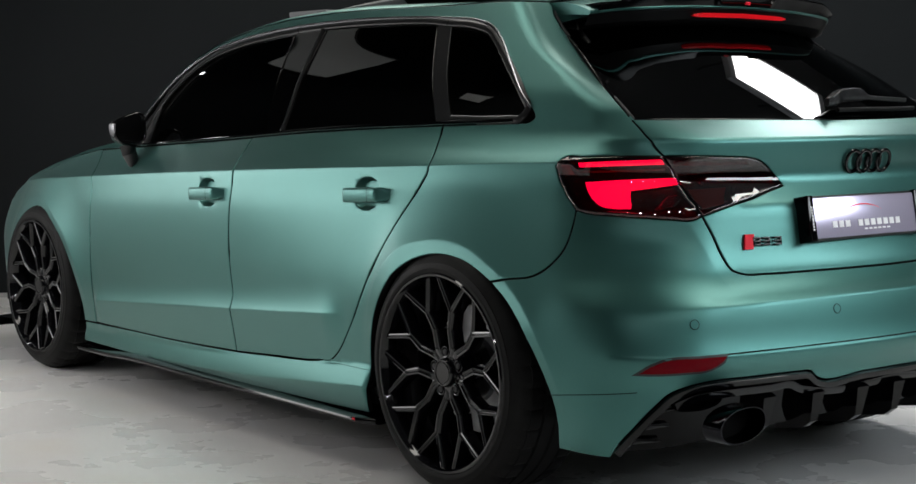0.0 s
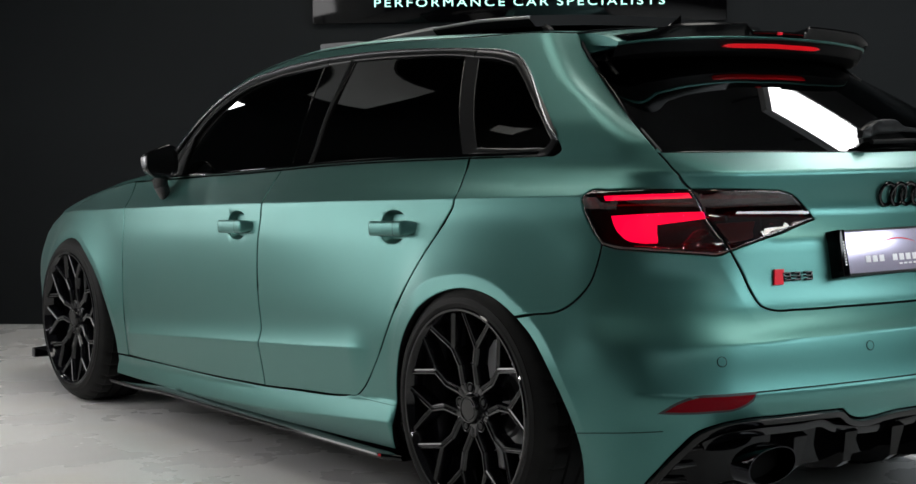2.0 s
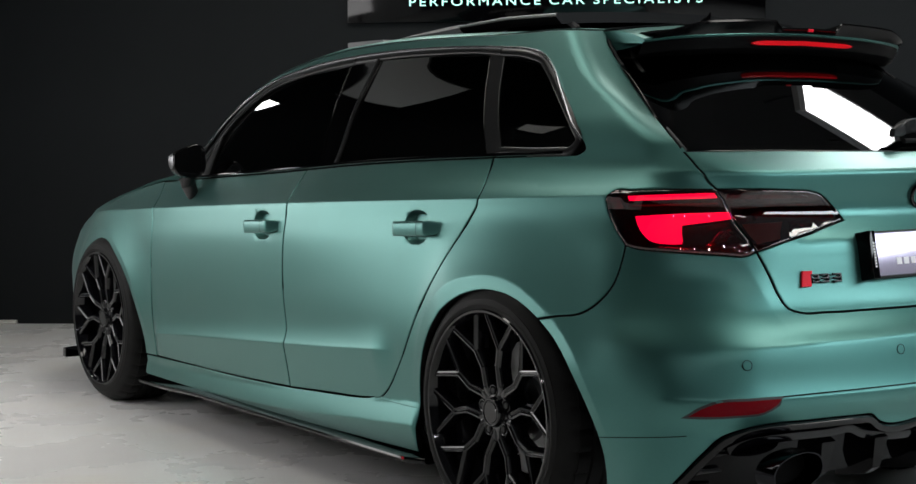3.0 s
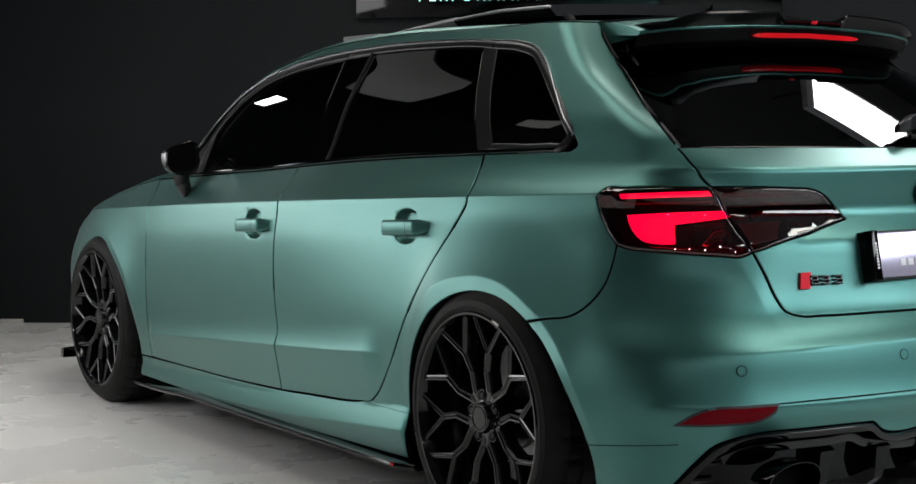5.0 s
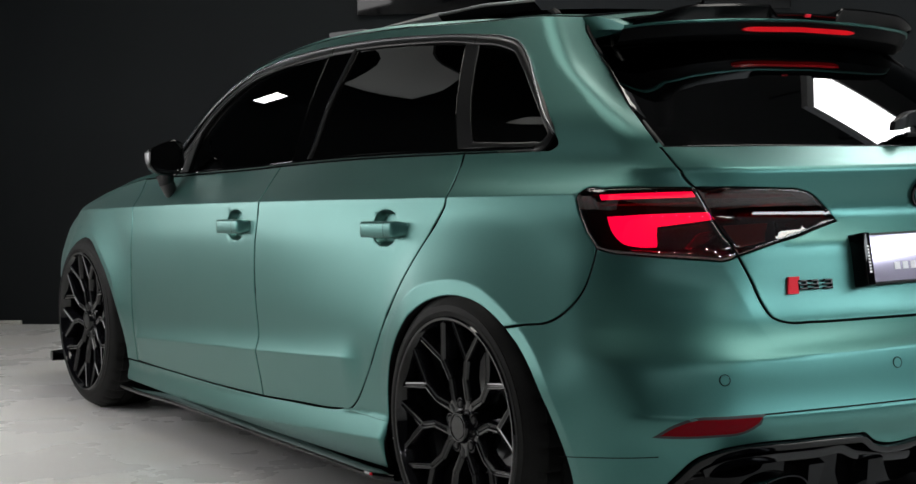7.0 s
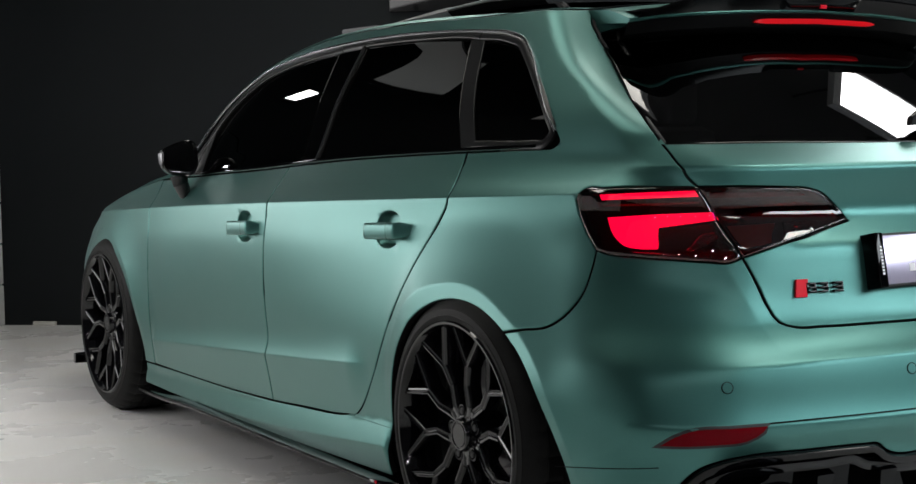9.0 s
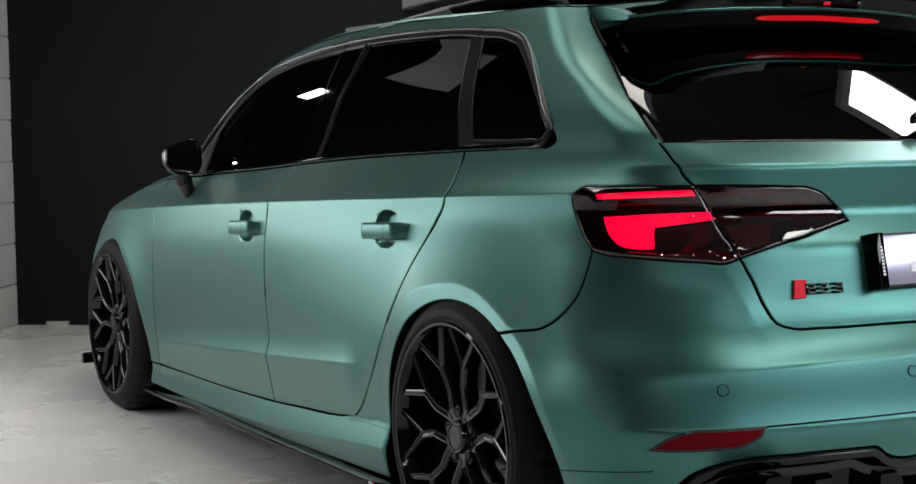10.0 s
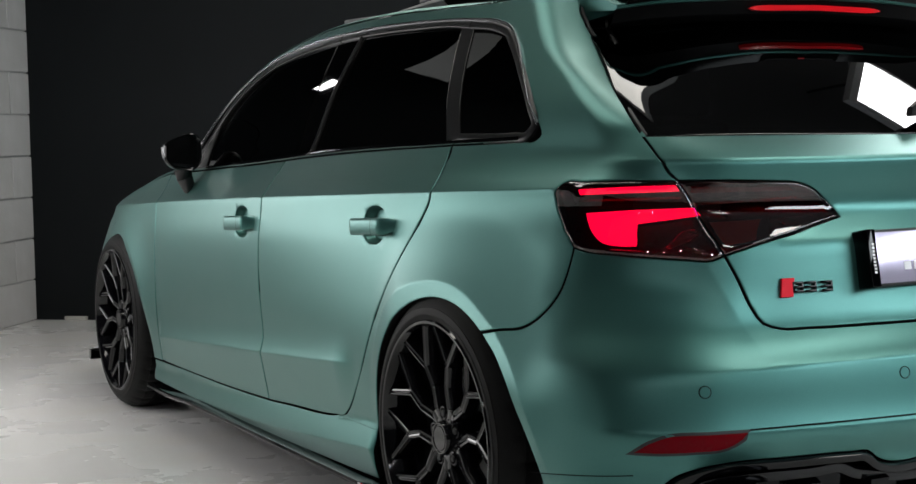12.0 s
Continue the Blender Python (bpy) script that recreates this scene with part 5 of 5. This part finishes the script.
low = spline([(-0.238, 0.190), (-0.36, 0.200), (-0.46, 0.215), (-0.62, 0.235), (-0.95, 0.245)])
right_low = mirrored(low)
outline = chain(DIFF_TOP[:-1], mirrored(DIFF_TOP), right_low[::-1][1:-1], low[::-1][:-1])
sheet("diffuser_panel", outline, DIFFBLACK, diffuser, "gloss black diffuser panel", gap=0.001, lip=0.02, sink=0.035, res=0.02)
edge_half = spline([(-0.248, 0.205), (-0.257, 0.228), (-0.275, 0.265), (-0.302, 0.313), (-0.325, 0.344), (-0.351, 0.358), (-0.381, 0.365), (-0.476, 0.369), (-0.592, 0.370), (-0.618, 0.369), (-0.642, 0.352), (-0.814, 0.350), (-0.95, 0.351)])
edge_half = edge_half + np.array([0, -0.002])
ribbon("diffuser_edge", chain(edge_half, mirrored(edge_half)[1:]), 0.020, GLOSS, diffuser, "gloss black diffuser edge", rise=0.010, sink=0.002)
ridge = spline([(-0.330, 0.318), (-0.36, 0.333), (-0.42, 0.340), (-0.52, 0.343), (-0.575, 0.346), (-0.598, 0.335), (-0.64, 0.326), (-0.95, 0.330)])
ribbon("diffuser_ridge", chain(ridge, mirrored(ridge)[1:]), 0.026, GLOSS, diffuser, "gloss black diffuser ridge", rise=0.014, sink=0.012)
for sy in (1, -1):
    for y in (0.44, 0.30, 0.155, 0.02):
        if y == 0.02 and sy < 0:
            continue
        lean = -0.05 if y < 0.4 else -0.07
        bm = bmesh.new()
        prof = [(-0.66, 0.215), (-0.775, 0.232), (-0.800, 0.250), (-0.812, 0.322), (-0.775, 0.338), (-0.66, 0.338)]
        rows = [[(x + (0.30 * y * y if x < -0.7 else 0), sy * (y + off * (0.35 + 6.0 * max(z - 0.225, 0)) + lean * (0.335 - z) * -1.0), z) for x, z in prof] for off in (-0.024, -0.018, 0.018, 0.024)]
        vs = strip(bm, rows, True)
        bm.faces.new(vs[0])
        bm.faces.new(vs[-1])
        bmesh.ops.recalc_face_normals(bm, faces=bm.faces)
        part("diffuser_fin", bm, DIFFBLACK, diffuser, "gloss black diffuser fin", smooth=False)
    for k, (ua, za, ub, zb) in enumerate(((-0.300, 0.300, -0.335, 0.306), (-0.285, 0.262, -0.330, 0.266), (-0.268, 0.226, -0.318, 0.228))):
        l = spline([(ua, za), ((ua + ub) / 2, (za + zb) / 2), (ub, zb)], step=0.004)
        w = 0.012 * np.linspace(1, 0.1, len(l))
        ribbon("diffuser_slat", l if sy > 0 else mirrored(l), w if sy > 0 else w[::-1], DARK, diffuser, "black corner slat", rise=0.006, sink=0.022)
    ex = new("exhaust")
    ex.parent = car
    m = pose(-0.800, sy * 0.590, 0.281, 0, 0, 0) @ pose(0, 0, 0, sy * -6, 0, 0)
    bm = bmesh.new()
    prof = [(1.0, 0.0), (0.985, -0.004), (0.93, -0.004), (0.915, 0.004), (0.90, 0.03), (0.88, 0.05)]
    outer = [(1.0, 0.0), (1.02, 0.006), (1.02, 0.05)]

    def oval(profile):
        rr = []
        for rad, along in profile:
            rr.append([(along, rad * 0.079 * math.copysign(abs(math.cos(a)) ** 0.9, math.cos(a)), rad * 0.041 * math.copysign(abs(math.sin(a)) ** 0.9, math.sin(a))) for a in np.linspace(0, 2 * math.pi, 49)[:-1]])
        return rr

    strip(bm, oval(prof[::-1] + outer[1:]), True)
    bmesh.ops.recalc_face_normals(bm, faces=bm.faces)
    part("exhaust_tip", bm, EXHAUST, ex, "dark polished oval exhaust tip", m=m)
    bm = bmesh.new()
    strip(bm, oval([(0.89, 0.046), (0.45, 0.046), (0.01, 0.046)]), True)
    part("exhaust_throat", bm, VOID, ex, "black exhaust throat", m=m)

# ---- side blade, front lip ----
def blade(name, rows, mat, label):
    bm = bmesh.new()
    vs = strip(bm, rows, True)
    bm.faces.new(vs[0])
    bm.faces.new(vs[-1])
    bmesh.ops.recalc_face_normals(bm, faces=bm.faces)
    return part(name, bm, mat, car, label)


rows = []
for x in np.linspace(0.335, 2.28, 40):
    z = 0.148 - 0.020 * float(ease(1.7, 2.28, x))
    y = 0.858 - 0.02 * float(ease(1.9, 2.28, x)) - 0.03 * (1 - float(ease(0.335, 0.365, x)))
    rows.append([(x, 0.70, z + 0.010), (x, y - 0.050, z + 0.012), (x, y - 0.024, z + 0.0065), (x, y - 0.006, z + 0.0015), (x, y - 0.002, z - 0.001), (x, y, z - 0.006), (x, y - 0.004, z - 0.013), (x, y - 0.012, z - 0.017), (x, 0.70, z - 0.018)])
skirt_blade = blade("skirt_blade", rows, GLOSS, "gloss black side skirt blade")
part("blade_badge", slab((-0.006, -0.001, -0.003), (0.006, 0.001, 0.003)), RED, skirt_blade, "tiny red badge", m=pose(0.392, 0.860, 0.146), smooth=False)
rows = []
for s in np.linspace(0, 1, 14):
    x = 3.02 + 0.29 * s
    y = 0.845 - 0.30 * s ** 2.2
    rows.append([(x, 0.3, 0.142), (x, y - 0.05, 0.150), (x + 0.004, y, 0.165 - 0.03 * s), (x + 0.004, y + 0.002, 0.128), (x, 0.3, 0.122)])
blade("front_lip", rows, GLOSS, "gloss black front splitter")

# ---- door handles ----
def handle(x0, x1, z, tilt, door):
    h = new("door_handle")
    h.parent = door
    bm = bmesh.new()
    rows = []
    n = 26
    for k in range(n + 1):
        s = k / n
        x = x0 + (x1 - x0) * s
        zz = z + tilt * (x - (x0 + x1) / 2)
        y = float(half_width(x, zz)) + handle_fix(x, zz)
        end = min(s, 1 - s)
        out = -0.002 + 0.034 * float(ease(-0.02, 0.16, end))
        tall = 0.0205 * (0.62 + 0.38 * float(ease(0.0, 0.12, end)))
        thick = 0.018
        rows.append([(x, y + out - thick * (0.5 - 0.5 * math.copysign(abs(math.cos(a)) ** 0.6, math.cos(a))), zz + tall * math.copysign(abs(math.sin(a)) ** 0.7, math.sin(a))) for a in np.linspace(0, 2 * math.pi, 21)[:-1]])
    vs = strip(bm, rows, True)
    bm.faces.new(vs[0])
    bm.faces.new(vs[-1])
    bmesh.ops.recalc_face_normals(bm, faces=bm.faces)
    part("handle_bar", bm, PAINT, h, "satin green door handle")
    xx = x0 + 0.30 * (x1 - x0)
    bm = bmesh.new()
    rows = []
    for xo in (xx - 0.0008, xx + 0.0008):
        zz = z + tilt * (xo - (x0 + x1) / 2)
        y = float(half_width(xo, zz)) + handle_fix(xo, zz) + 0.034
        rows.append([(xo, y - 0.0178 * (0.5 - 0.5 * math.copysign(abs(math.cos(a)) ** 0.6, math.cos(a))) + 0.0003, zz + 0.0208 * math.copysign(abs(math.sin(a)) ** 0.7, math.sin(a))) for a in np.linspace(-1.9, 1.9, 15)])
    strip(bm, rows)
    part("handle_joint", bm, VOID, h, "fine dark joint in the handle")
    return h


def handle_fix(x, z):
    return float(dents(x, z))


handle(1.115, 1.328, 0.745, -0.045, fdoor)
handle(0.268, 0.472, 0.773, -0.045, rdoor)

# ---- door mirror ----
mirror = new("door_mirror")
mirror.parent = car
MY, MZ = 0.838, 0.940


def mirror_ring(k, dy=0.0, dz=0.0):
    """The outline of the mirror seen from behind: a high rounded corner by the window, falling away to a blunt outer end."""
    pts = spline([(0.060, 0.014), (0.058, 0.030), (0.036, 0.044), (0.000, 0.058), (-0.036, 0.064), (-0.054, 0.054), (-0.061, 0.020), (-0.058, -0.030), (-0.040, -0.052), (0.000, -0.054), (0.034, -0.046), (0.055, -0.026)], closed=True, step=0.006)
    return [(MY + dy + k * y, MZ + dz + k * z) for y, z in pts]


bm = bmesh.new()
rows = []
for a in np.linspace(0, 1, 15):
    k = max((1 - a ** 2.6) ** 0.5, 0.04)
    rows.append([(1.796 + 0.112 * a, y, z) for y, z in mirror_ring(k, -0.012 * a, -0.004 * a)])
vs = strip(bm, rows, True)
bm.faces.new(vs[-1])
bmesh.ops.recalc_face_normals(bm, faces=bm.faces)
part("mirror_shell", bm, MIRRORSHELL, mirror, "gloss black mirror shell")
bm = bmesh.new()
strip(bm, [[(x, y, z) for y, z in mirror_ring(k)] for x, k in ((1.797, 1.0), (1.789, 0.985), (1.786, 0.95), (1.787, 0.90), (1.796, 0.86))], True)
bmesh.ops.recalc_face_normals(bm, faces=bm.faces)
part("mirror_bezel", bm, GLOSS, mirror, "gloss black mirror bezel")
bm = bmesh.new()
bm.faces.new([bm.verts.new((1.793 - 0.10 * (y - MY), y, z)) for y, z in mirror_ring(0.885)])
bmesh.ops.recalc_face_normals(bm, faces=bm.faces)
part("mirror_glass", bm, MIRROR, mirror, "mirror glass", smooth=False)
bm = bmesh.new()
rows = []
for z in np.linspace(-0.020, 0.022, 9):
    w = 0.0605 - 7.0 * (z - 0.010) ** 2
    rows.append([(1.792, MY + w - 0.004, MZ + z), (1.790, MY + w + 0.0015, MZ + z), (1.806, MY + w + 0.003, MZ + z), (1.840, MY + w - 0.004, MZ + z)])
strip(bm, rows)
bmesh.ops.recalc_face_normals(bm, faces=bm.faces)
part("indicator_strip", bm, material("dull_silver", (0.22, 0.22, 0.23), 0.35, 0.8), mirror, "silver strip on the outer end")
bm = bmesh.new()
tube(bm, [(1.842, 0.826, 0.890), (1.840, 0.819, 0.858), (1.838, 0.805, 0.826), (1.838, 0.79, 0.815)], lambda s: 0.030 - 0.012 * s, 14)
part("mirror_stalk", bm, TRIM, mirror, "dark mirror stalk")
sheet("mirror_sail", side_poly([(1.80, 0.892), (1.955, 0.884), (1.90, 0.955), (1.835, 1.015), (1.80, 1.03)], hard=(0, 1, 4)), TRIM, mirror, "black corner cover", gap=0, lip=0.008, sink=-0.001, edge=0.002, res=0.015)

# ---- rear wiper ----
wiper = new("rear_wiper")
wiper.parent = car
wp = [tuple(skin(aft(y, z), z)) for y, z in ((0.02, 1.000), (-0.03, 1.010), (-0.10, 1.014), (-0.22, 1.010), (-0.36, 1.006))]
wp = [Vector(p) + Vector((-0.022, 0, 0.026)) for p in wp]
bm = bmesh.new()
rows = []
spine = spline([tuple(wp[0] + Vector((0.004, 0.016, -0.006)))] + [tuple(p) for p in wp], step=0.012)
for k, p in enumerate(spine):
    t = k / (len(spine) - 1)
    thin = float(ease(0.34, 0.52, t))
    end = 0.55 + 0.45 * float(ease(0.0, 0.05, t))
    tall, deep = end * (0.0185 - 0.0125 * thin), end * (0.015 - 0.009 * thin)
    rows.append([(p[0] + deep * math.copysign(abs(math.cos(q)) ** 0.5, math.cos(q)) - 0.25 * tall * math.sin(q), p[1], p[2] - 0.006 * thin + tall * math.copysign(abs(math.sin(q)) ** 0.5, math.sin(q))) for q in np.linspace(0, 2 * math.pi, 17)[:-1]])
vs = strip(bm, rows, True)
bm.faces.new(vs[0])
bm.faces.new(vs[-1])
bmesh.ops.recalc_face_normals(bm, faces=bm.faces)
part("wiper_arm", bm, TRIM, wiper, "satin black wiper arm")
bm = bmesh.new()
bl = [tuple(skin(aft(y, z), z)) for y, z in ((0.0, 0.990), (-0.12, 0.992), (-0.25, 0.992), (-0.40, 0.994))]
tube(bm, [Vector(p) + Vector((-0.010, 0, 0.010)) for p in bl], 0.006, 8)
part("wiper_blade", bm, RUBBER, wiper, "black rubber wiper blade")

# ---- cabin ----
cabin = new("cabin")
cabin.parent = car
for y in (0.36, -0.36):
    bm = bmesh.new()
    box(bm, (0.92, y - 0.22, 0.35), (1.10, y + 0.22, 1.02), 0.05)
    for v in bm.verts:
        v.co.x -= 0.22 * (v.co.z - 0.35)
    part("seat_back", bm, DARK, cabin, "black front seat")
    bm = bmesh.new()
    box(bm, (0.76, y - 0.12, 1.02), (0.86, y + 0.12, 1.18), 0.035)
    part("headrest", bm, DARK, cabin, "black headrest")
bm = bmesh.new()
box(bm, (0.0, -0.60, 0.35), (0.16, 0.60, 0.92), 0.05)
part("rear_bench", bm, DARK, cabin, "black rear bench")
bm = bmesh.new()
box(bm, (1.72, -0.66, 0.60), (2.15, 0.66, 0.90), 0.05)
part("dashboard", bm, DARK, cabin, "black dashboard")
bm = bmesh.new()
spun(bm, [(0.17 + 0.014 * math.cos(a), 0.014 * math.sin(a)) for a in np.linspace(0, 2 * math.pi, 9)], 36)
bmesh.ops.remove_doubles(bm, verts=bm.verts, dist=1e-6)
part("steering_wheel", bm, DARK, cabin, "black steering wheel", m=pose(1.62, -0.36, 0.90, 0, 0, 90) @ pose(0, 0, 0, -25, 0, 0))

# ---- sign and small things on the walls ----
sign = thing("wall_sign", "black wall sign with glowing white letters", "sign", ROOM @ pose(2.205, 0.001, 1.652))
part("sign_board", slab((0, 0, 0), (2.25, 0.045, 0.62), 0.004), GLOSS, sign, "glossy black sign board", smooth=False)
made = []
for word in ("PERFORMANCE", "CAR", "SPECIALISTS"):
    text = bpy.data.curves.new("words", "FONT")
    text.body = word
    text.size, text.extrude, text.space_character = 0.062, 0.004, 1.35
    flat = new("sign_words", text)
    wmesh = bpy.data.meshes.new_from_object(flat.evaluated_get(bpy.context.evaluated_depsgraph_get()))
    bpy.data.objects.remove(flat)
    xs = [v.co.x for v in wmesh.vertices]
    made.append((wmesh, min(xs), max(xs) - min(xs)))
SPACE = 0.036
k = 1.575 / (sum(w for _, _, w in made) + 2 * SPACE)
along = 0.34
for wmesh, x0, w in made:
    word_ob = new("sign_word", wmesh)
    wmesh.materials.append(LETTERGLOW)
    word_ob.parent = sign
    word_ob.matrix_basis = Matrix(((k, 0, 0, along - x0 * k), (0, 0, 1, 0.050), (0, 1, 0, 0.088), (0, 0, 0, 1)))
    tagged(word_ob, "glowing white letters")
    along += (w + SPACE) * k

strip_ob = thing("floor_trunking", "small pale plastic trunking at the foot of the dark wall", "trunking", ROOM @ pose(0.18, 0.0, 0.0))
part("trunking_cover", slab((0, 0.0, 0), (0.13, 0.02, 0.022), 0.003), PLASTIC, strip_ob, "pale plastic cover")

# ---- wall lamp on the block wall ----
flood = thing("wall_lamp", "white rectangular flood lamp on the block wall", "wall lamp", ROOM @ pose(0.02, 1.38, 2.42))
part("lamp_body", slab((0, -0.065, -0.10), (0.06, 0.065, 0.10), 0.01), TRIM, flood, "dark lamp body")
part("lamp_face", slab((0.061, -0.046, -0.078), (0.066, 0.046, 0.078)), PANEL, flood, "glowing white lamp face", smooth=False)

# ---- spot rail behind the camera ----
rail = thing("spot_rail", "black ceiling rail with small round spotlights", "spotlights", ROOM @ pose(0, 9.6, 3.10))
part("rail_bar", slab((1.0, -0.015, 0.06), (7.4, 0.015, 0.10)), TRIM, rail, "black rail", smooth=False)
for xx in (1.3, 4.2, 7.1):
    part("rail_hanger", slab((xx - 0.008, -0.008, 0.10), (xx + 0.008, 0.008, HIGH - 3.10)), TRIM, rail, smooth=False)
for k in range(7):
    bm = bmesh.new()
    spun(bm, [(0.0005, 0.09), (0.040, 0.09), (0.050, 0.08), (0.055, 0.0), (0.050, -0.05), (0.046, -0.05)], 20)
    bmesh.ops.recalc_face_normals(bm, faces=bm.faces)
    head = part("spot_head", bm, TRIM, rail, "black spotlight head", m=pose(1.4 + 0.93 * k, 0, 0, 25, 0, 0))
    bm = bmesh.new()
    spun(bm, [(0.0005, -0.050), (0.020, -0.047), (0.046, -0.040)], 20)
    bmesh.ops.recalc_face_normals(bm, faces=bm.faces)
    part("spot_lens", bm, SPOT, head, "glowing spotlight lens")

# ---- blocks of the white wall ----
base = bmesh.new()
box(base, (0, 0, 0), (0.012, 0.437, 0.2175), 0.004)
block = bpy.data.meshes.new("block")
base.to_mesh(block)
base.free()
block.materials.append(WALLWHITE)
# unseen upper blocks are darkened so the front window mirrors less white
block_dark = block.copy()
block_dark.materials.clear()
block_dark.materials.append(WALLDARK)
rnd = random.Random(5)
for row in range(8):
    off = 0.2225 if row % 2 else 0.0
    for k in range(18):
        y = k * 0.445 - off
        fill = 1.018 if row >= 6 and y > 0.9 else 1.0
        ob = new("block", block_dark if fill > 1 else block)
        ob.parent = wall_block
        cut0, cut1 = max(y, 0.0), min(y + 0.437, BLOCKS - 0.005)
        if cut1 - cut0 < 0.05:
            bpy.data.objects.remove(ob)
            continue
        ob.matrix_basis = Matrix.Translation((-0.001 + rnd.uniform(-0.0015, 0.0015), cut0 + 0.002, 0.003 + row * 0.2255)) @ Matrix.Diagonal((1, (cut1 - cut0) / 0.437 * fill, 1.036 if fill > 1 else 1, 1))
